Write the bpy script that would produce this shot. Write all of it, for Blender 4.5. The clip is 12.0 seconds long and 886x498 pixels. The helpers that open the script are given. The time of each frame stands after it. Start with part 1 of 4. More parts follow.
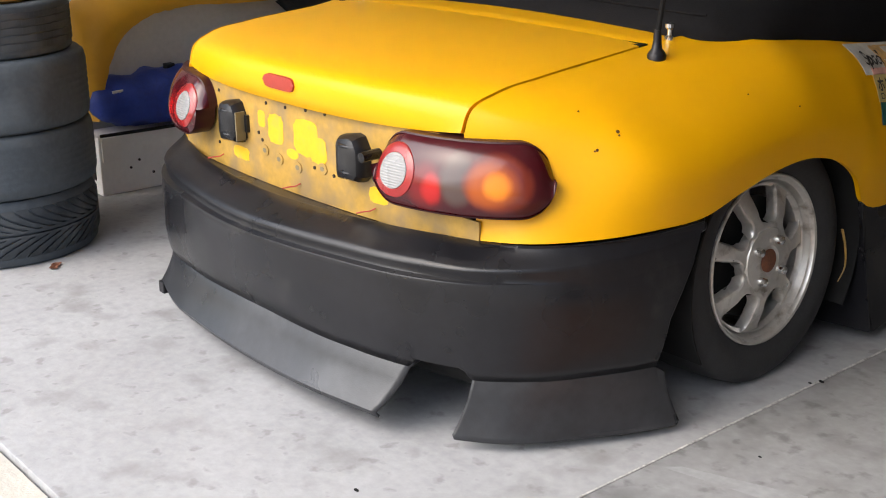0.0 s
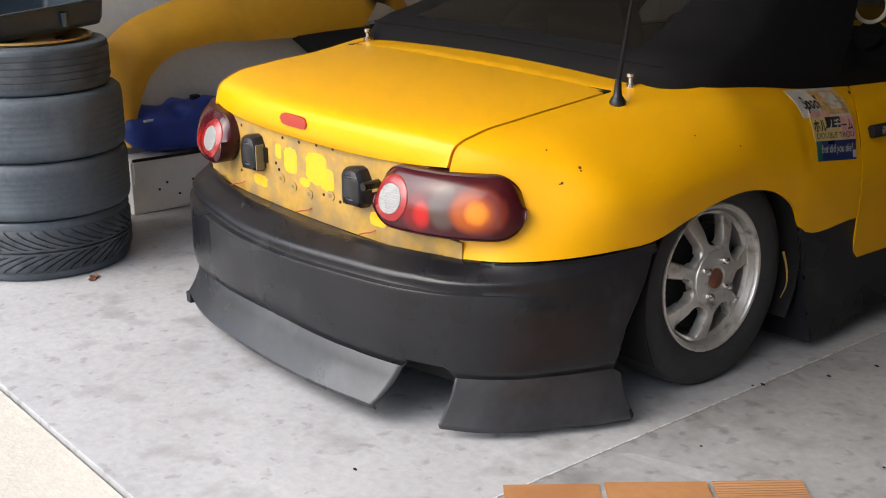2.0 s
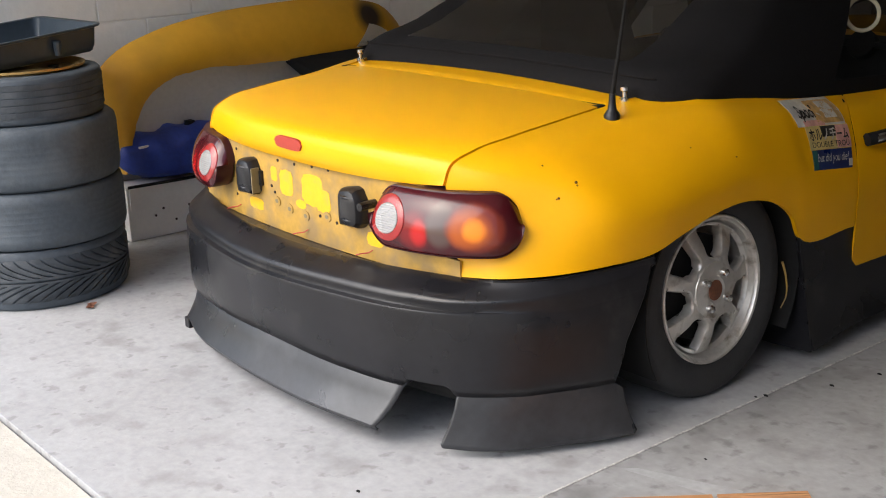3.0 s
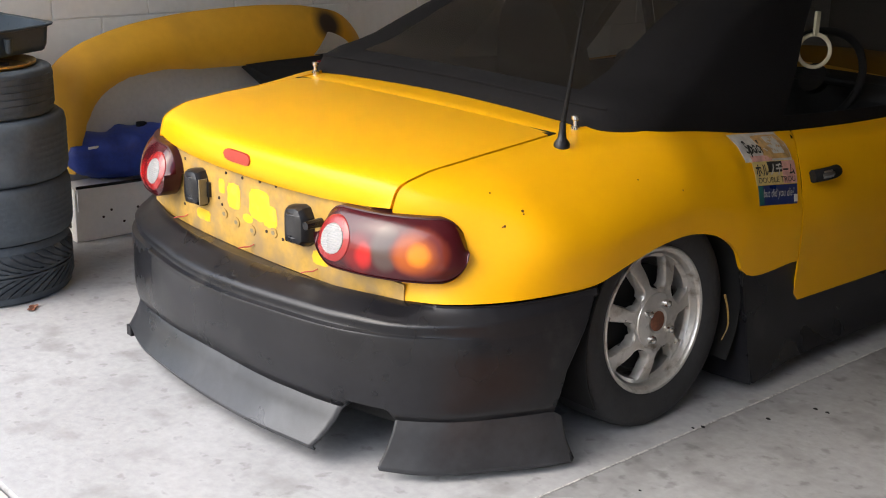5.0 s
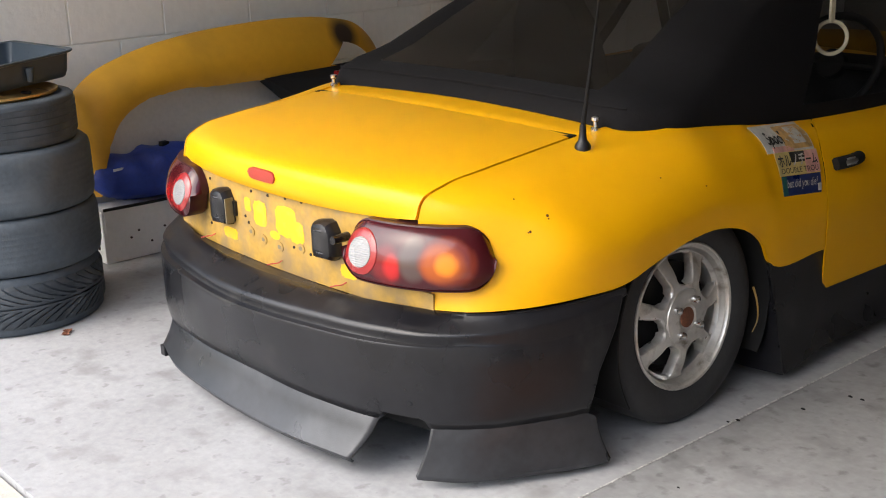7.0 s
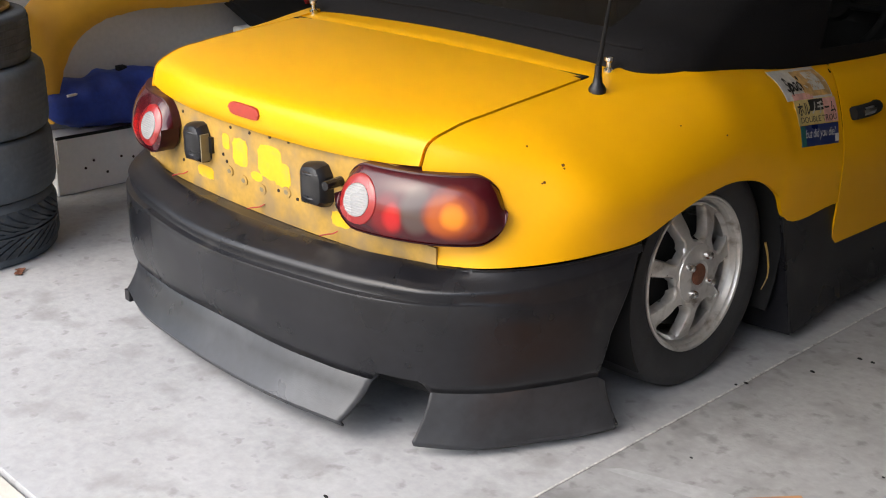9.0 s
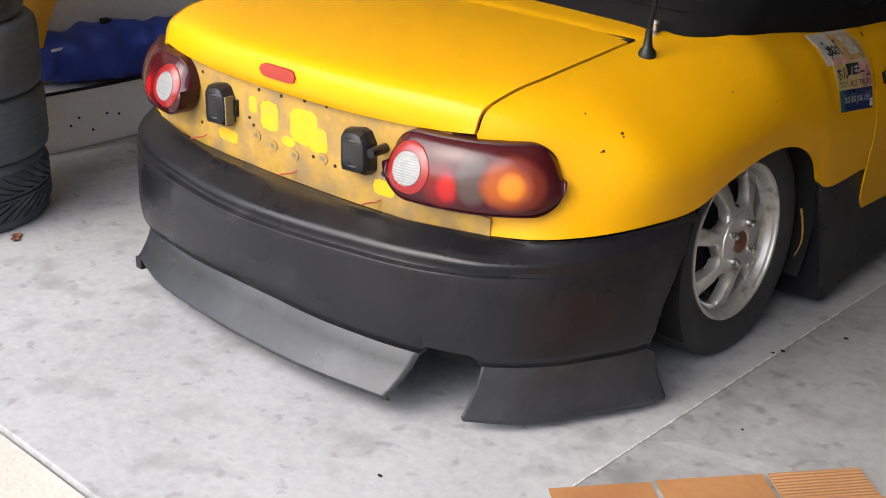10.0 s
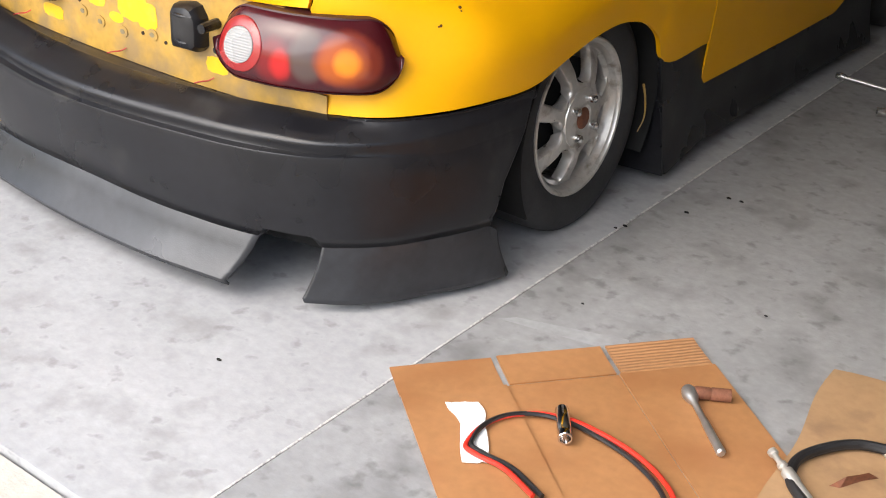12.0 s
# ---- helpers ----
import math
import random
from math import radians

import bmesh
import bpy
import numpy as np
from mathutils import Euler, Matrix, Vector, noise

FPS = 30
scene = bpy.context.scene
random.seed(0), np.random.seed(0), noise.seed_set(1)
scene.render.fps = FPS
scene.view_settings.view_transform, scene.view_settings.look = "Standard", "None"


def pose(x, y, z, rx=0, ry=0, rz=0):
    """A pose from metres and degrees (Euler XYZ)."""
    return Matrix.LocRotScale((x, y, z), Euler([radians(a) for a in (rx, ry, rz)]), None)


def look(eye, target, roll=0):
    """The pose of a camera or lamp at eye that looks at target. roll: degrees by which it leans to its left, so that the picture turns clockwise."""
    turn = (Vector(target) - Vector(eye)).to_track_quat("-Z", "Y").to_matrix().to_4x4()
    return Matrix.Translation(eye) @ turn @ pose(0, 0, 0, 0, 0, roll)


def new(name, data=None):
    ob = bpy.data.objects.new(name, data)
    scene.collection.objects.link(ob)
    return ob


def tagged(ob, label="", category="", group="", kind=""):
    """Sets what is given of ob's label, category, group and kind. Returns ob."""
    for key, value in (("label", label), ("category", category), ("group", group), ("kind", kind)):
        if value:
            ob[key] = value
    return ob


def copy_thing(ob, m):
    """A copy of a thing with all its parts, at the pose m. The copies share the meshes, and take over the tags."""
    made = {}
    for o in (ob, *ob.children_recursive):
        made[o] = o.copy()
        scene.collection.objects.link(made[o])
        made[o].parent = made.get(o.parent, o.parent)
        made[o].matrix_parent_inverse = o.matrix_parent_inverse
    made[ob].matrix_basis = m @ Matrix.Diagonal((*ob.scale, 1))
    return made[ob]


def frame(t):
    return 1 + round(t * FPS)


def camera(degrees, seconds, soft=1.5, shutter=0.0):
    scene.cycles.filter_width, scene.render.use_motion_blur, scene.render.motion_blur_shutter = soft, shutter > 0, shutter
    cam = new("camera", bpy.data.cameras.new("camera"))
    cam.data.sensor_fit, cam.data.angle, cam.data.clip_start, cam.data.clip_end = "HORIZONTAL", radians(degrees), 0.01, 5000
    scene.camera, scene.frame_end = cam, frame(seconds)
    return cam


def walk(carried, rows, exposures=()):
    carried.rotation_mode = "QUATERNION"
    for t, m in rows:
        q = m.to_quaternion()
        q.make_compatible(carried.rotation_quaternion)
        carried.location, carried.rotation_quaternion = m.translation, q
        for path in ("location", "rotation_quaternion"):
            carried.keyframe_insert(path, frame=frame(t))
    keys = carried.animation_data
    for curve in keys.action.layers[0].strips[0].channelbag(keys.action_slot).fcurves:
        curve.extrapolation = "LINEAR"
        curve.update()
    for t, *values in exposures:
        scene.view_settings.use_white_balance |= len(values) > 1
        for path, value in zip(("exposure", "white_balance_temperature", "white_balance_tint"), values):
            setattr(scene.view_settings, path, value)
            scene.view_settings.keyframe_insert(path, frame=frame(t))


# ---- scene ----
cam = camera(40.0, 12.0, soft=1.05)
PATH = [
    (0, (2.231, -2.132, 1.145), (0.777, -0.914, 0.51), -0.6),
    (0.5, (2.57, -2.341, 1.268), (1.087, -1.147, 0.654), -0.8),
    (1, (2.563, -2.336, 1.269), (1.068, -1.162, 0.649), -1.6),
    (1.5, (2.562, -2.347, 1.275), (1.066, -1.168, 0.666), -0.6),
    (2, (2.57, -2.338, 1.275), (1.094, -1.133, 0.667), -0.3),
    (2.5, (2.573, -2.339, 1.272), (1.089, -1.137, 0.678), -0.6),
    (3, (2.565, -2.332, 1.268), (1.084, -1.119, 0.692), -1.7),
    (4.8, (2.585, -2.29, 1.316), (1.159, -1.017, 0.728), 1.4),
    (5, (2.568, -2.303, 1.32), (1.134, -1.034, 0.743), 1.2),
    (5.5, (2.588, -2.296, 1.322), (1.087, -1.097, 0.765), -0.9),
    (6, (2.568, -2.321, 1.33), (1.076, -1.107, 0.78), -1.0),
    (6.5, (2.557, -2.327, 1.33), (1.109, -1.077, 0.748), -0.4),
    (6.7, (2.574, -2.305, 1.338), (1.112, -1.066, 0.767), -1.9),
    (8.3, (2.456, -2.385, 1.364), (1.06, -1.107, 0.718), -0.7),
    (8.5, (2.417, -2.378, 1.35), (1.053, -1.075, 0.687), -1.1),
    (9, (2.299, -2.269, 1.335), (0.939, -0.98, 0.636), 0.2),
    (9.5, (2.068, -2.356, 1.353), (0.813, -0.995, 0.595), 1.0),
    (10, (2.046, -2.387, 1.345), (0.796, -1.033, 0.568), 1.5),
    (10.5, (2.037, -2.354, 1.343), (0.886, -0.955, 0.496), 2.0),
    (11, (2.066, -2.345, 1.349), (0.954, -0.926, 0.482), 3.3),
    (11.5, (2.04, -2.302, 1.331), (0.967, -0.872, 0.435), 2.3),
    (12, (2.078, -2.319, 1.328), (1.046, -0.89, 0.384), 3.5),
]
walk(cam, [(t, look(eye, target, roll)) for t, eye, target, roll in PATH], [(0.0, 0.80, 6280, 10), (2.5, 0.75, 6280, 10), (5.0, 0.95, 6280, 10), (6.5, 0.95, 6280, 10), (8.5, 0.82, 6280, 10), (10.0, 0.80, 6280, 10), (12.0, 0.95, 6280, 10)])


# ---- world and sun ----
world = bpy.data.worlds.new("overcast_sky")
scene.world = world
world.use_nodes = True
wn = world.node_tree
sky = wn.nodes.new("ShaderNodeTexSky")
sky.sky_type, sky.sun_disc = "NISHITA", False
sky.sun_elevation, sky.sun_rotation = radians(45.5), radians(194)
sky.air_density, sky.dust_density = 1.0, 4.0
wn.nodes["Background"].inputs["Strength"].default_value = 0.15
wn.links.new(sky.outputs[0], wn.nodes["Background"].inputs["Color"])
sun = new("sun", bpy.data.lights.new("sun", "SUN"))
sun.data.energy, sun.data.angle, sun.data.color = 2.4, radians(75), (1.0, 0.98, 0.96)
sun.matrix_world = look((-1.5, -6, 6.3), (0, 0, 0))


# ---- materials ----
def mat(name, base, rough=0.5, metal=0.0, vary=0.15, scale=6.0, fine=60.0, bump=0.0, bump_scale=80.0, coat=0.0, spec=0.5,
        stain=None, stain_scale=3.0, stain_at=(0.55, 0.7), rough_vary=0.1, spots=None, spot_scale=26.0, spot_at=(0.64, 0.70), spot_most=0.75):
    """A node material with tone variation at two scales, optional stains and fine relief."""
    m = bpy.data.materials.new(name)
    m.use_nodes = True
    t = m.node_tree
    b = t.nodes["Principled BSDF"]
    b.inputs["Metallic"].default_value = metal
    b.inputs["Coat Weight"].default_value = coat
    b.inputs["Coat Roughness"].default_value = 0.08
    b.inputs["Specular IOR Level"].default_value = spec
    co = t.nodes.new("ShaderNodeTexCoord")
    n1, n2 = t.nodes.new("ShaderNodeTexNoise"), t.nodes.new("ShaderNodeTexNoise")
    for n, s, d in ((n1, scale, 4), (n2, fine, 3)):
        n.inputs["Scale"].default_value, n.inputs["Detail"].default_value = s, d
        t.links.new(co.outputs["Object"], n.inputs["Vector"])
    add = t.nodes.new("ShaderNodeMath")
    add.operation = "ADD"
    t.links.new(n1.outputs["Fac"], add.inputs[0])
    t.links.new(n2.outputs["Fac"], add.inputs[1])
    rng = t.nodes.new("ShaderNodeMapRange")
    rng.inputs["From Min"].default_value, rng.inputs["From Max"].default_value = 0.6, 1.4
    rng.inputs["To Min"].default_value, rng.inputs["To Max"].default_value = 1 - vary, 1 + vary
    t.links.new(add.outputs[0], rng.inputs["Value"])
    mul = t.nodes.new("ShaderNodeVectorMath")
    mul.operation = "SCALE"
    mul.inputs[0].default_value = base
    t.links.new(rng.outputs[0], mul.inputs["Scale"])
    out = mul.outputs[0]
    if stain:
        n3 = t.nodes.new("ShaderNodeTexNoise")
        n3.inputs["Scale"].default_value, n3.inputs["Detail"].default_value = stain_scale, 6
        t.links.new(co.outputs["Object"], n3.inputs["Vector"])
        ramp = t.nodes.new("ShaderNodeMapRange")
        ramp.inputs["From Min"].default_value, ramp.inputs["From Max"].default_value = stain_at
        t.links.new(n3.outputs["Fac"], ramp.inputs["Value"])
        mix = t.nodes.new("ShaderNodeMix")
        mix.data_type = "RGBA"
        mix.inputs["B"].default_value = (*stain, 1)
        t.links.new(ramp.outputs[0], mix.inputs["Factor"])
        t.links.new(out, mix.inputs["A"])
        out = mix.outputs["Result"]
    if spots:
        n5 = t.nodes.new("ShaderNodeTexNoise")
        n5.inputs["Scale"].default_value, n5.inputs["Detail"].default_value = spot_scale, 3
        t.links.new(co.outputs["Object"], n5.inputs["Vector"])
        r5 = t.nodes.new("ShaderNodeMapRange")
        r5.inputs["From Min"].default_value, r5.inputs["From Max"].default_value = spot_at
        r5.inputs["To Max"].default_value = spot_most
        t.links.new(n5.outputs["Fac"], r5.inputs["Value"])
        m5 = t.nodes.new("ShaderNodeMix")
        m5.data_type = "RGBA"
        m5.inputs["B"].default_value = (*spots, 1)
        t.links.new(r5.outputs[0], m5.inputs["Factor"])
        t.links.new(out, m5.inputs["A"])
        out = m5.outputs["Result"]
    t.links.new(out, b.inputs["Base Color"])
    rr = t.nodes.new("ShaderNodeMapRange")
    rr.inputs["From Min"].default_value, rr.inputs["From Max"].default_value = 0.3, 0.7
    rr.inputs["To Min"].default_value = max(0.02, rough - rough_vary)
    rr.inputs["To Max"].default_value = min(1.0, rough + rough_vary)
    t.links.new(n1.outputs["Fac"], rr.inputs["Value"])
    t.links.new(rr.outputs[0], b.inputs["Roughness"])
    if bump:
        n4 = t.nodes.new("ShaderNodeTexNoise")
        n4.inputs["Scale"].default_value, n4.inputs["Detail"].default_value = bump_scale, 4
        t.links.new(co.outputs["Object"], n4.inputs["Vector"])
        bp = t.nodes.new("ShaderNodeBump")
        bp.inputs["Strength"].default_value, bp.inputs["Distance"].default_value = bump, 0.01
        t.links.new(n4.outputs["Fac"], bp.inputs["Height"])
        t.links.new(bp.outputs[0], b.inputs["Normal"])
    return m


def glass(name, tint, alpha, rough=0.05, spec=0.5):
    """A thin see-through sheet: part clear, part tinted gloss."""
    m = bpy.data.materials.new(name)
    m.use_nodes = True
    t = m.node_tree
    b = t.nodes["Principled BSDF"]
    b.inputs["Base Color"].default_value = (*tint, 1)
    b.inputs["Roughness"].default_value = rough
    b.inputs["Alpha"].default_value = alpha
    b.inputs["Specular IOR Level"].default_value = spec
    return m


YELLOW = mat("yellow_car_paint", (0.80, 0.395, 0.0), 0.33, vary=0.03, scale=3, fine=8, coat=0.0, spec=0.25, rough_vary=0.02)
FADED = mat("weathered_yellow_metal", (0.43, 0.255, 0.045), 0.55, vary=0.22, scale=12, fine=60, stain=(0.27, 0.18, 0.075), stain_scale=14, stain_at=(0.42, 0.66))
BLACK = mat("satin_black_plastic", (0.010, 0.010, 0.012), 0.31, spec=0.4, vary=0.3, scale=5, fine=40, rough_vary=0.09, stain=(0.04, 0.038, 0.036), stain_scale=9, stain_at=(0.6, 0.85), bump=0.05, bump_scale=300)
# Bumper black made greyer to paint the sky's sheen on the lip, plus scuffs.
LIP_SHEEN = mat("scuffed_black_plastic_with_sheen", (0.020, 0.021, 0.024), 0.33, spec=0.6, vary=0.4, scale=4, fine=40, rough_vary=0.12, stain=(0.06, 0.062, 0.066), stain_scale=6, stain_at=(0.55, 0.8), bump=0.05, bump_scale=300)
DARK = mat("matt_black_underside", (0.012, 0.012, 0.012), 0.85, spec=0.2)
CLOTH = mat("black_soft_top_fabric", (0.012, 0.0115, 0.012), 0.85, spec=0.10, vary=0.2, scale=4, fine=90, bump=0.25, bump_scale=350)
RUBBER = mat("aged_tyre_rubber", (0.056, 0.069, 0.083), 0.6, vary=0.25, scale=9, fine=70, stain=(0.10, 0.118, 0.135), stain_scale=7, stain_at=(0.5, 0.8), bump=0.1, bump_scale=160)
WORN = mat("black_road_tyre", (0.024, 0.024, 0.025), 0.7, vary=0.3, scale=9, fine=70, stain=(0.03, 0.03, 0.03), stain_scale=7, stain_at=(0.5, 0.8), bump=0.1, bump_scale=160)
SILVER = mat("worn_silver_alloy", (0.62, 0.60, 0.56), 0.36, metal=0.65, vary=0.12, scale=14, fine=90, stain=(0.16, 0.12, 0.08), stain_scale=22, stain_at=(0.56, 0.75))
CHROME = mat("chrome", (0.75, 0.75, 0.75), 0.15, metal=1.0, vary=0.05)
RUST = mat("rusty_centre_cap", (0.16, 0.06, 0.03), 0.8, vary=0.4, scale=40, fine=150)
CONCRETE = mat("garage_concrete", (0.355, 0.358, 0.362), 0.75, vary=0.16, scale=2.2, fine=38, stain=(0.22, 0.216, 0.21), stain_scale=7, stain_at=(0.55, 0.78), spots=(0.19, 0.185, 0.18), spot_scale=19.0, spot_at=(0.60, 0.69), spot_most=0.6, bump=0.1, bump_scale=60)
# Garage concrete with more stains, its base darkened to paint in the right side's shade.
SHADED_SOILED = mat("shade_darkened_soiled_concrete", (0.27, 0.271, 0.272), 0.75, vary=0.18, scale=2.6, fine=38, stain=(0.16, 0.157, 0.155), stain_scale=6, stain_at=(0.52, 0.75), spots=(0.10, 0.097, 0.093), spot_scale=22.0, spot_at=(0.57, 0.71), spot_most=0.52, bump=0.1, bump_scale=60)
PAVING = mat("driveway_concrete", (0.47, 0.445, 0.39), 0.85, vary=0.12, scale=3, fine=50, bump=0.25, bump_scale=90)
BLOCKWORK = mat("painted_blockwork", (0.84, 0.825, 0.785), 0.6, vary=0.05, scale=3, fine=30, bump=0.15, bump_scale=50)
# Dark tone for walls out of view, chosen to soak up bounced light.
GLOOM = mat("bounce_cutting_dark_wall", (0.22, 0.20, 0.18), 0.85, vary=0.1, scale=2, fine=30)
PLASTER = mat("white_plaster", (0.66, 0.65, 0.62), 0.8, vary=0.04, scale=2, fine=30)
CARD = mat("brown_cardboard", (0.36, 0.175, 0.070), 0.5, vary=0.14, scale=5, fine=50, stain=(0.30, 0.13, 0.05), stain_scale=6, stain_at=(0.5, 0.75))
FILLER = mat("pale_sealant", (0.46, 0.45, 0.43), 0.8, vary=0.6, scale=30, fine=150)
GOLD = mat("tarnished_gold_alloy", (0.45, 0.29, 0.10), 0.45, metal=0.5, vary=0.15, scale=12)
WHITE = mat("white_board", (0.72, 0.71, 0.69), 0.7, vary=0.06)
BLUE = mat("blue_nylon", (0.015, 0.04, 0.26), 0.6, vary=0.25, scale=8, fine=60, bump=0.4, bump_scale=18)
GREY = mat("grey_plastic", (0.42, 0.42, 0.405), 0.6, vary=0.1, scale=4)
TRAY = mat("dark_slate_plastic", (0.024, 0.037, 0.052), 0.45, vary=0.2)


# ---- building helpers ----
def mesh(name, verts, faces, material, parent=None, label="", smooth=True, thick=0.0, sharp=35, crisp=True):
    me = bpy.data.meshes.new(name)
    me.from_pydata([tuple(float(c) for c in v) for v in verts], [], faces)
    bm = bmesh.new()
    bm.from_mesh(me)
    bmesh.ops.remove_doubles(bm, verts=bm.verts, dist=1e-5)
    bmesh.ops.recalc_face_normals(bm, faces=bm.faces)
    bm.to_mesh(me)
    bm.free()
    me.materials.append(material)
    if smooth:
        me.shade_smooth()
        me.set_sharp_from_angle(angle=radians(sharp))
    ob = new(name, me)
    if parent:
        ob.parent = parent
        ob.matrix_parent_inverse = parent.matrix_world.inverted()
    if label:
        tagged(ob, label)
    if thick:
        s = ob.modifiers.new("thickness", "SOLIDIFY")
        s.thickness, s.offset = abs(thick), -1 if thick > 0 else 1
        if smooth and crisp:
            e = ob.modifiers.new("crisp_edges", "EDGE_SPLIT")
            e.split_angle = radians(52)
    return ob


def grid(rows, closed=False, base=0):
    """Quads between rows of equal length."""
    n, k = len(rows), len(rows[0])
    faces = []
    for i in range(n - 1):
        for j in range(k if closed else k - 1):
            a, b = i * k + j, i * k + (j + 1) % k
            faces.append((base + a, base + b, base + b + k, base + a + k))
    return [v for r in rows for v in r], faces


def spline(points, n):
    """n points along a smooth line through the points, that does not swing out where they lie uneven."""
    p = np.array(points, float)
    h = np.maximum(np.linalg.norm(np.diff(p, axis=0), axis=1), 1e-6)
    v = np.diff(p, axis=0) / h[:, None]
    m = np.vstack([v[:1], (v[:-1] * h[1:, None] + v[1:] * h[:-1, None]) / (h[:-1] + h[1:])[:, None], v[-1:]]) if len(p) > 2 else np.vstack([v, v])
    out = []
    for s in np.linspace(0, len(p) - 1, n):
        i = min(int(s), len(p) - 2)
        u = s - i
        a, b = 2 * u ** 3 - 3 * u * u + 1, -2 * u ** 3 + 3 * u * u
        out.append(a * p[i] + b * p[i + 1] + h[i] * ((u ** 3 - 2 * u * u + u) * m[i] + (u ** 3 - u * u) * m[i + 1]))
    return np.array(out)


def across(curves, n, m):
    """A smooth sheet through several lines: n points along, m across."""
    lines = [spline(c, n) for c in curves]
    return [spline([l[i] for l in lines], m) for i in range(n)]


def mirror(rows):
    return [np.array(r) * np.array([-1, 1, 1]) for r in rows]


def box_data(x0, x1, y0, y1, z0, z1):
    v = [(x, y, z) for z in (z0, z1) for x, y in ((x0, y0), (x1, y0), (x1, y1), (x0, y1))]
    f = [(0, 3, 2, 1), (4, 5, 6, 7), (0, 1, 5, 4), (1, 2, 6, 5), (2, 3, 7, 6), (3, 0, 4, 7)]
    return v, f


def block(name, x0, x1, y0, y1, z0, z1, material, parent=None, label="", bevel=0.0):
    ob = mesh(name, *box_data(x0, x1, y0, y1, z0, z1), material, parent, label, smooth=bevel > 0)
    if bevel:
        b = ob.modifiers.new("bevel", "BEVEL")
        b.width, b.segments = bevel, 3
    return ob


def lathe(profile, n, m):
    """Turns (radius, height) pairs round the z axis of the pose m."""
    rows = [[m @ Vector((r * math.cos(2 * math.pi * k / n), r * math.sin(2 * math.pi * k / n), h)) for k in range(n)] for r, h in profile]
    return grid(rows, closed=True)


def disc(r, h, n, m, depth=0.004, edge=0.001):
    return lathe([(0.0001, h - depth), (r, h - depth), (r, h - edge), (r - edge, h), (0.0001, h)], n, m)


def tube(points, r, sides=8, n=40, taper=1.0):
    p = spline(points, n)
    rows = []
    for i in range(n):
        d = Vector(p[min(i + 1, n - 1)] - p[max(i - 1, 0)]).normalized()
        a = d.orthogonal().normalized() if abs(d.z) > 0.9 else d.cross(Vector((0, 0, 1))).normalized()
        b = d.cross(a)
        q = r * (1 + (taper - 1) * i / (n - 1))
        rows.append([Vector(p[i]) + q * (a * math.cos(2 * math.pi * k / sides) + b * math.sin(2 * math.pi * k / sides)) for k in range(sides)])
    v, f = grid(rows, closed=True)
    f.append(tuple(range(sides)))
    f.append(tuple((n - 1) * sides + k for k in range(sides)))
    return v, f


def joined(*sets):
    v, f = [], []
    for a, b in sets:
        f += [tuple(i + len(v) for i in q) for q in b]
        v += list(a)
    return v, f


def thing(name, at, label, category, group="", kind=""):
    ob = new(name)
    ob.location = at
    ob.empty_display_size = 0.05
    bpy.context.view_layer.update()
    return tagged(ob, label, category, group, kind)


# ---- structure ----
def floor_part(name, x0, x1, y0, y1, z0, z1, material, label):
    return tagged(block(name, x0, x1, y0, y1, z0, z1, material, bevel=0.002), label, "floor", kind="structure")


SLAB = -1.40
JOINT = 0.875
tagged(block("ground", -60, 60, -60, 60, -0.3, -0.12, PAVING), "pale ground beyond the driveway", "ground", kind="structure")
floor_part("floor", -2.0, JOINT - 0.002, SLAB, 5.2, -0.115, 0.0, CONCRETE, "grey stained concrete garage floor")
# Same concrete, coloured darker in place of fading daylight.
floor_part("floor_2", JOINT + 0.002, 2.6, SLAB, 5.2, -0.115, 0.0, SHADED_SOILED, "soiled concrete garage floor slab, painted darker for shade")
tagged(block("joint_filler", JOINT - .0023, JOINT + .0023, SLAB + .01, 5.0, -.05, .0012, FILLER), "thin pale sealant line in the floor", "joint", kind="structure")
floor_part("driveway", -6, 8, -12, SLAB - 0.007, -0.118, -0.012, PAVING, "pale cream concrete driveway slab")
WALL = -1.87
BH = 0.2
tagged(block("wall_west", WALL - 0.15, WALL - 0.006, SLAB + 0.1, 5.0, 0.0, 2.5, BLOCKWORK), "white painted concrete block wall", "wall", kind="structure")
# Added pier out of view, blocks sky light from the right-hand floor.
tagged(block("shading_pier", 2.24, 2.50, SLAB - .0, SLAB + .15, 0.0, 2.5, GLOOM), "unseen grey brown pier added to shade the right floor", "wall", kind="structure")
# Unseen walls that close the garage; their dark colour keeps the depths dim.
tagged(block("wall_east", 2.35, 2.5, SLAB + .155, 5.0, 0.0, 2.5, GLOOM), "unseen garage side wall, dark to cut bounced light", "wall", kind="structure")
tagged(block("wall_north", WALL - 0.15, 2.5, 5.0, 5.15, 0.0, 2.5, GLOOM), "unseen garage back wall, dark to cut bounced light", "wall", kind="structure")
tagged(block("ceiling", WALL - 0.15, 2.5, SLAB, 5.15, 2.5, 2.6, PLASTER), "plain white garage ceiling", "ceiling", kind="structure")
# Out of view; its underside height limits how deep daylight reaches.
tagged(block("lintel", WALL - 0.15, 2.5, SLAB - 0.15, SLAB, 2.04, 2.9, PLASTER), "unseen white wall above the garage opening, limiting daylight", "wall", kind="structure")

# ---- the car ----
car = thing("sports_car", (0, 1.0, 0), "yellow two-seat convertible with black bumper, parked on garage floor", "car")

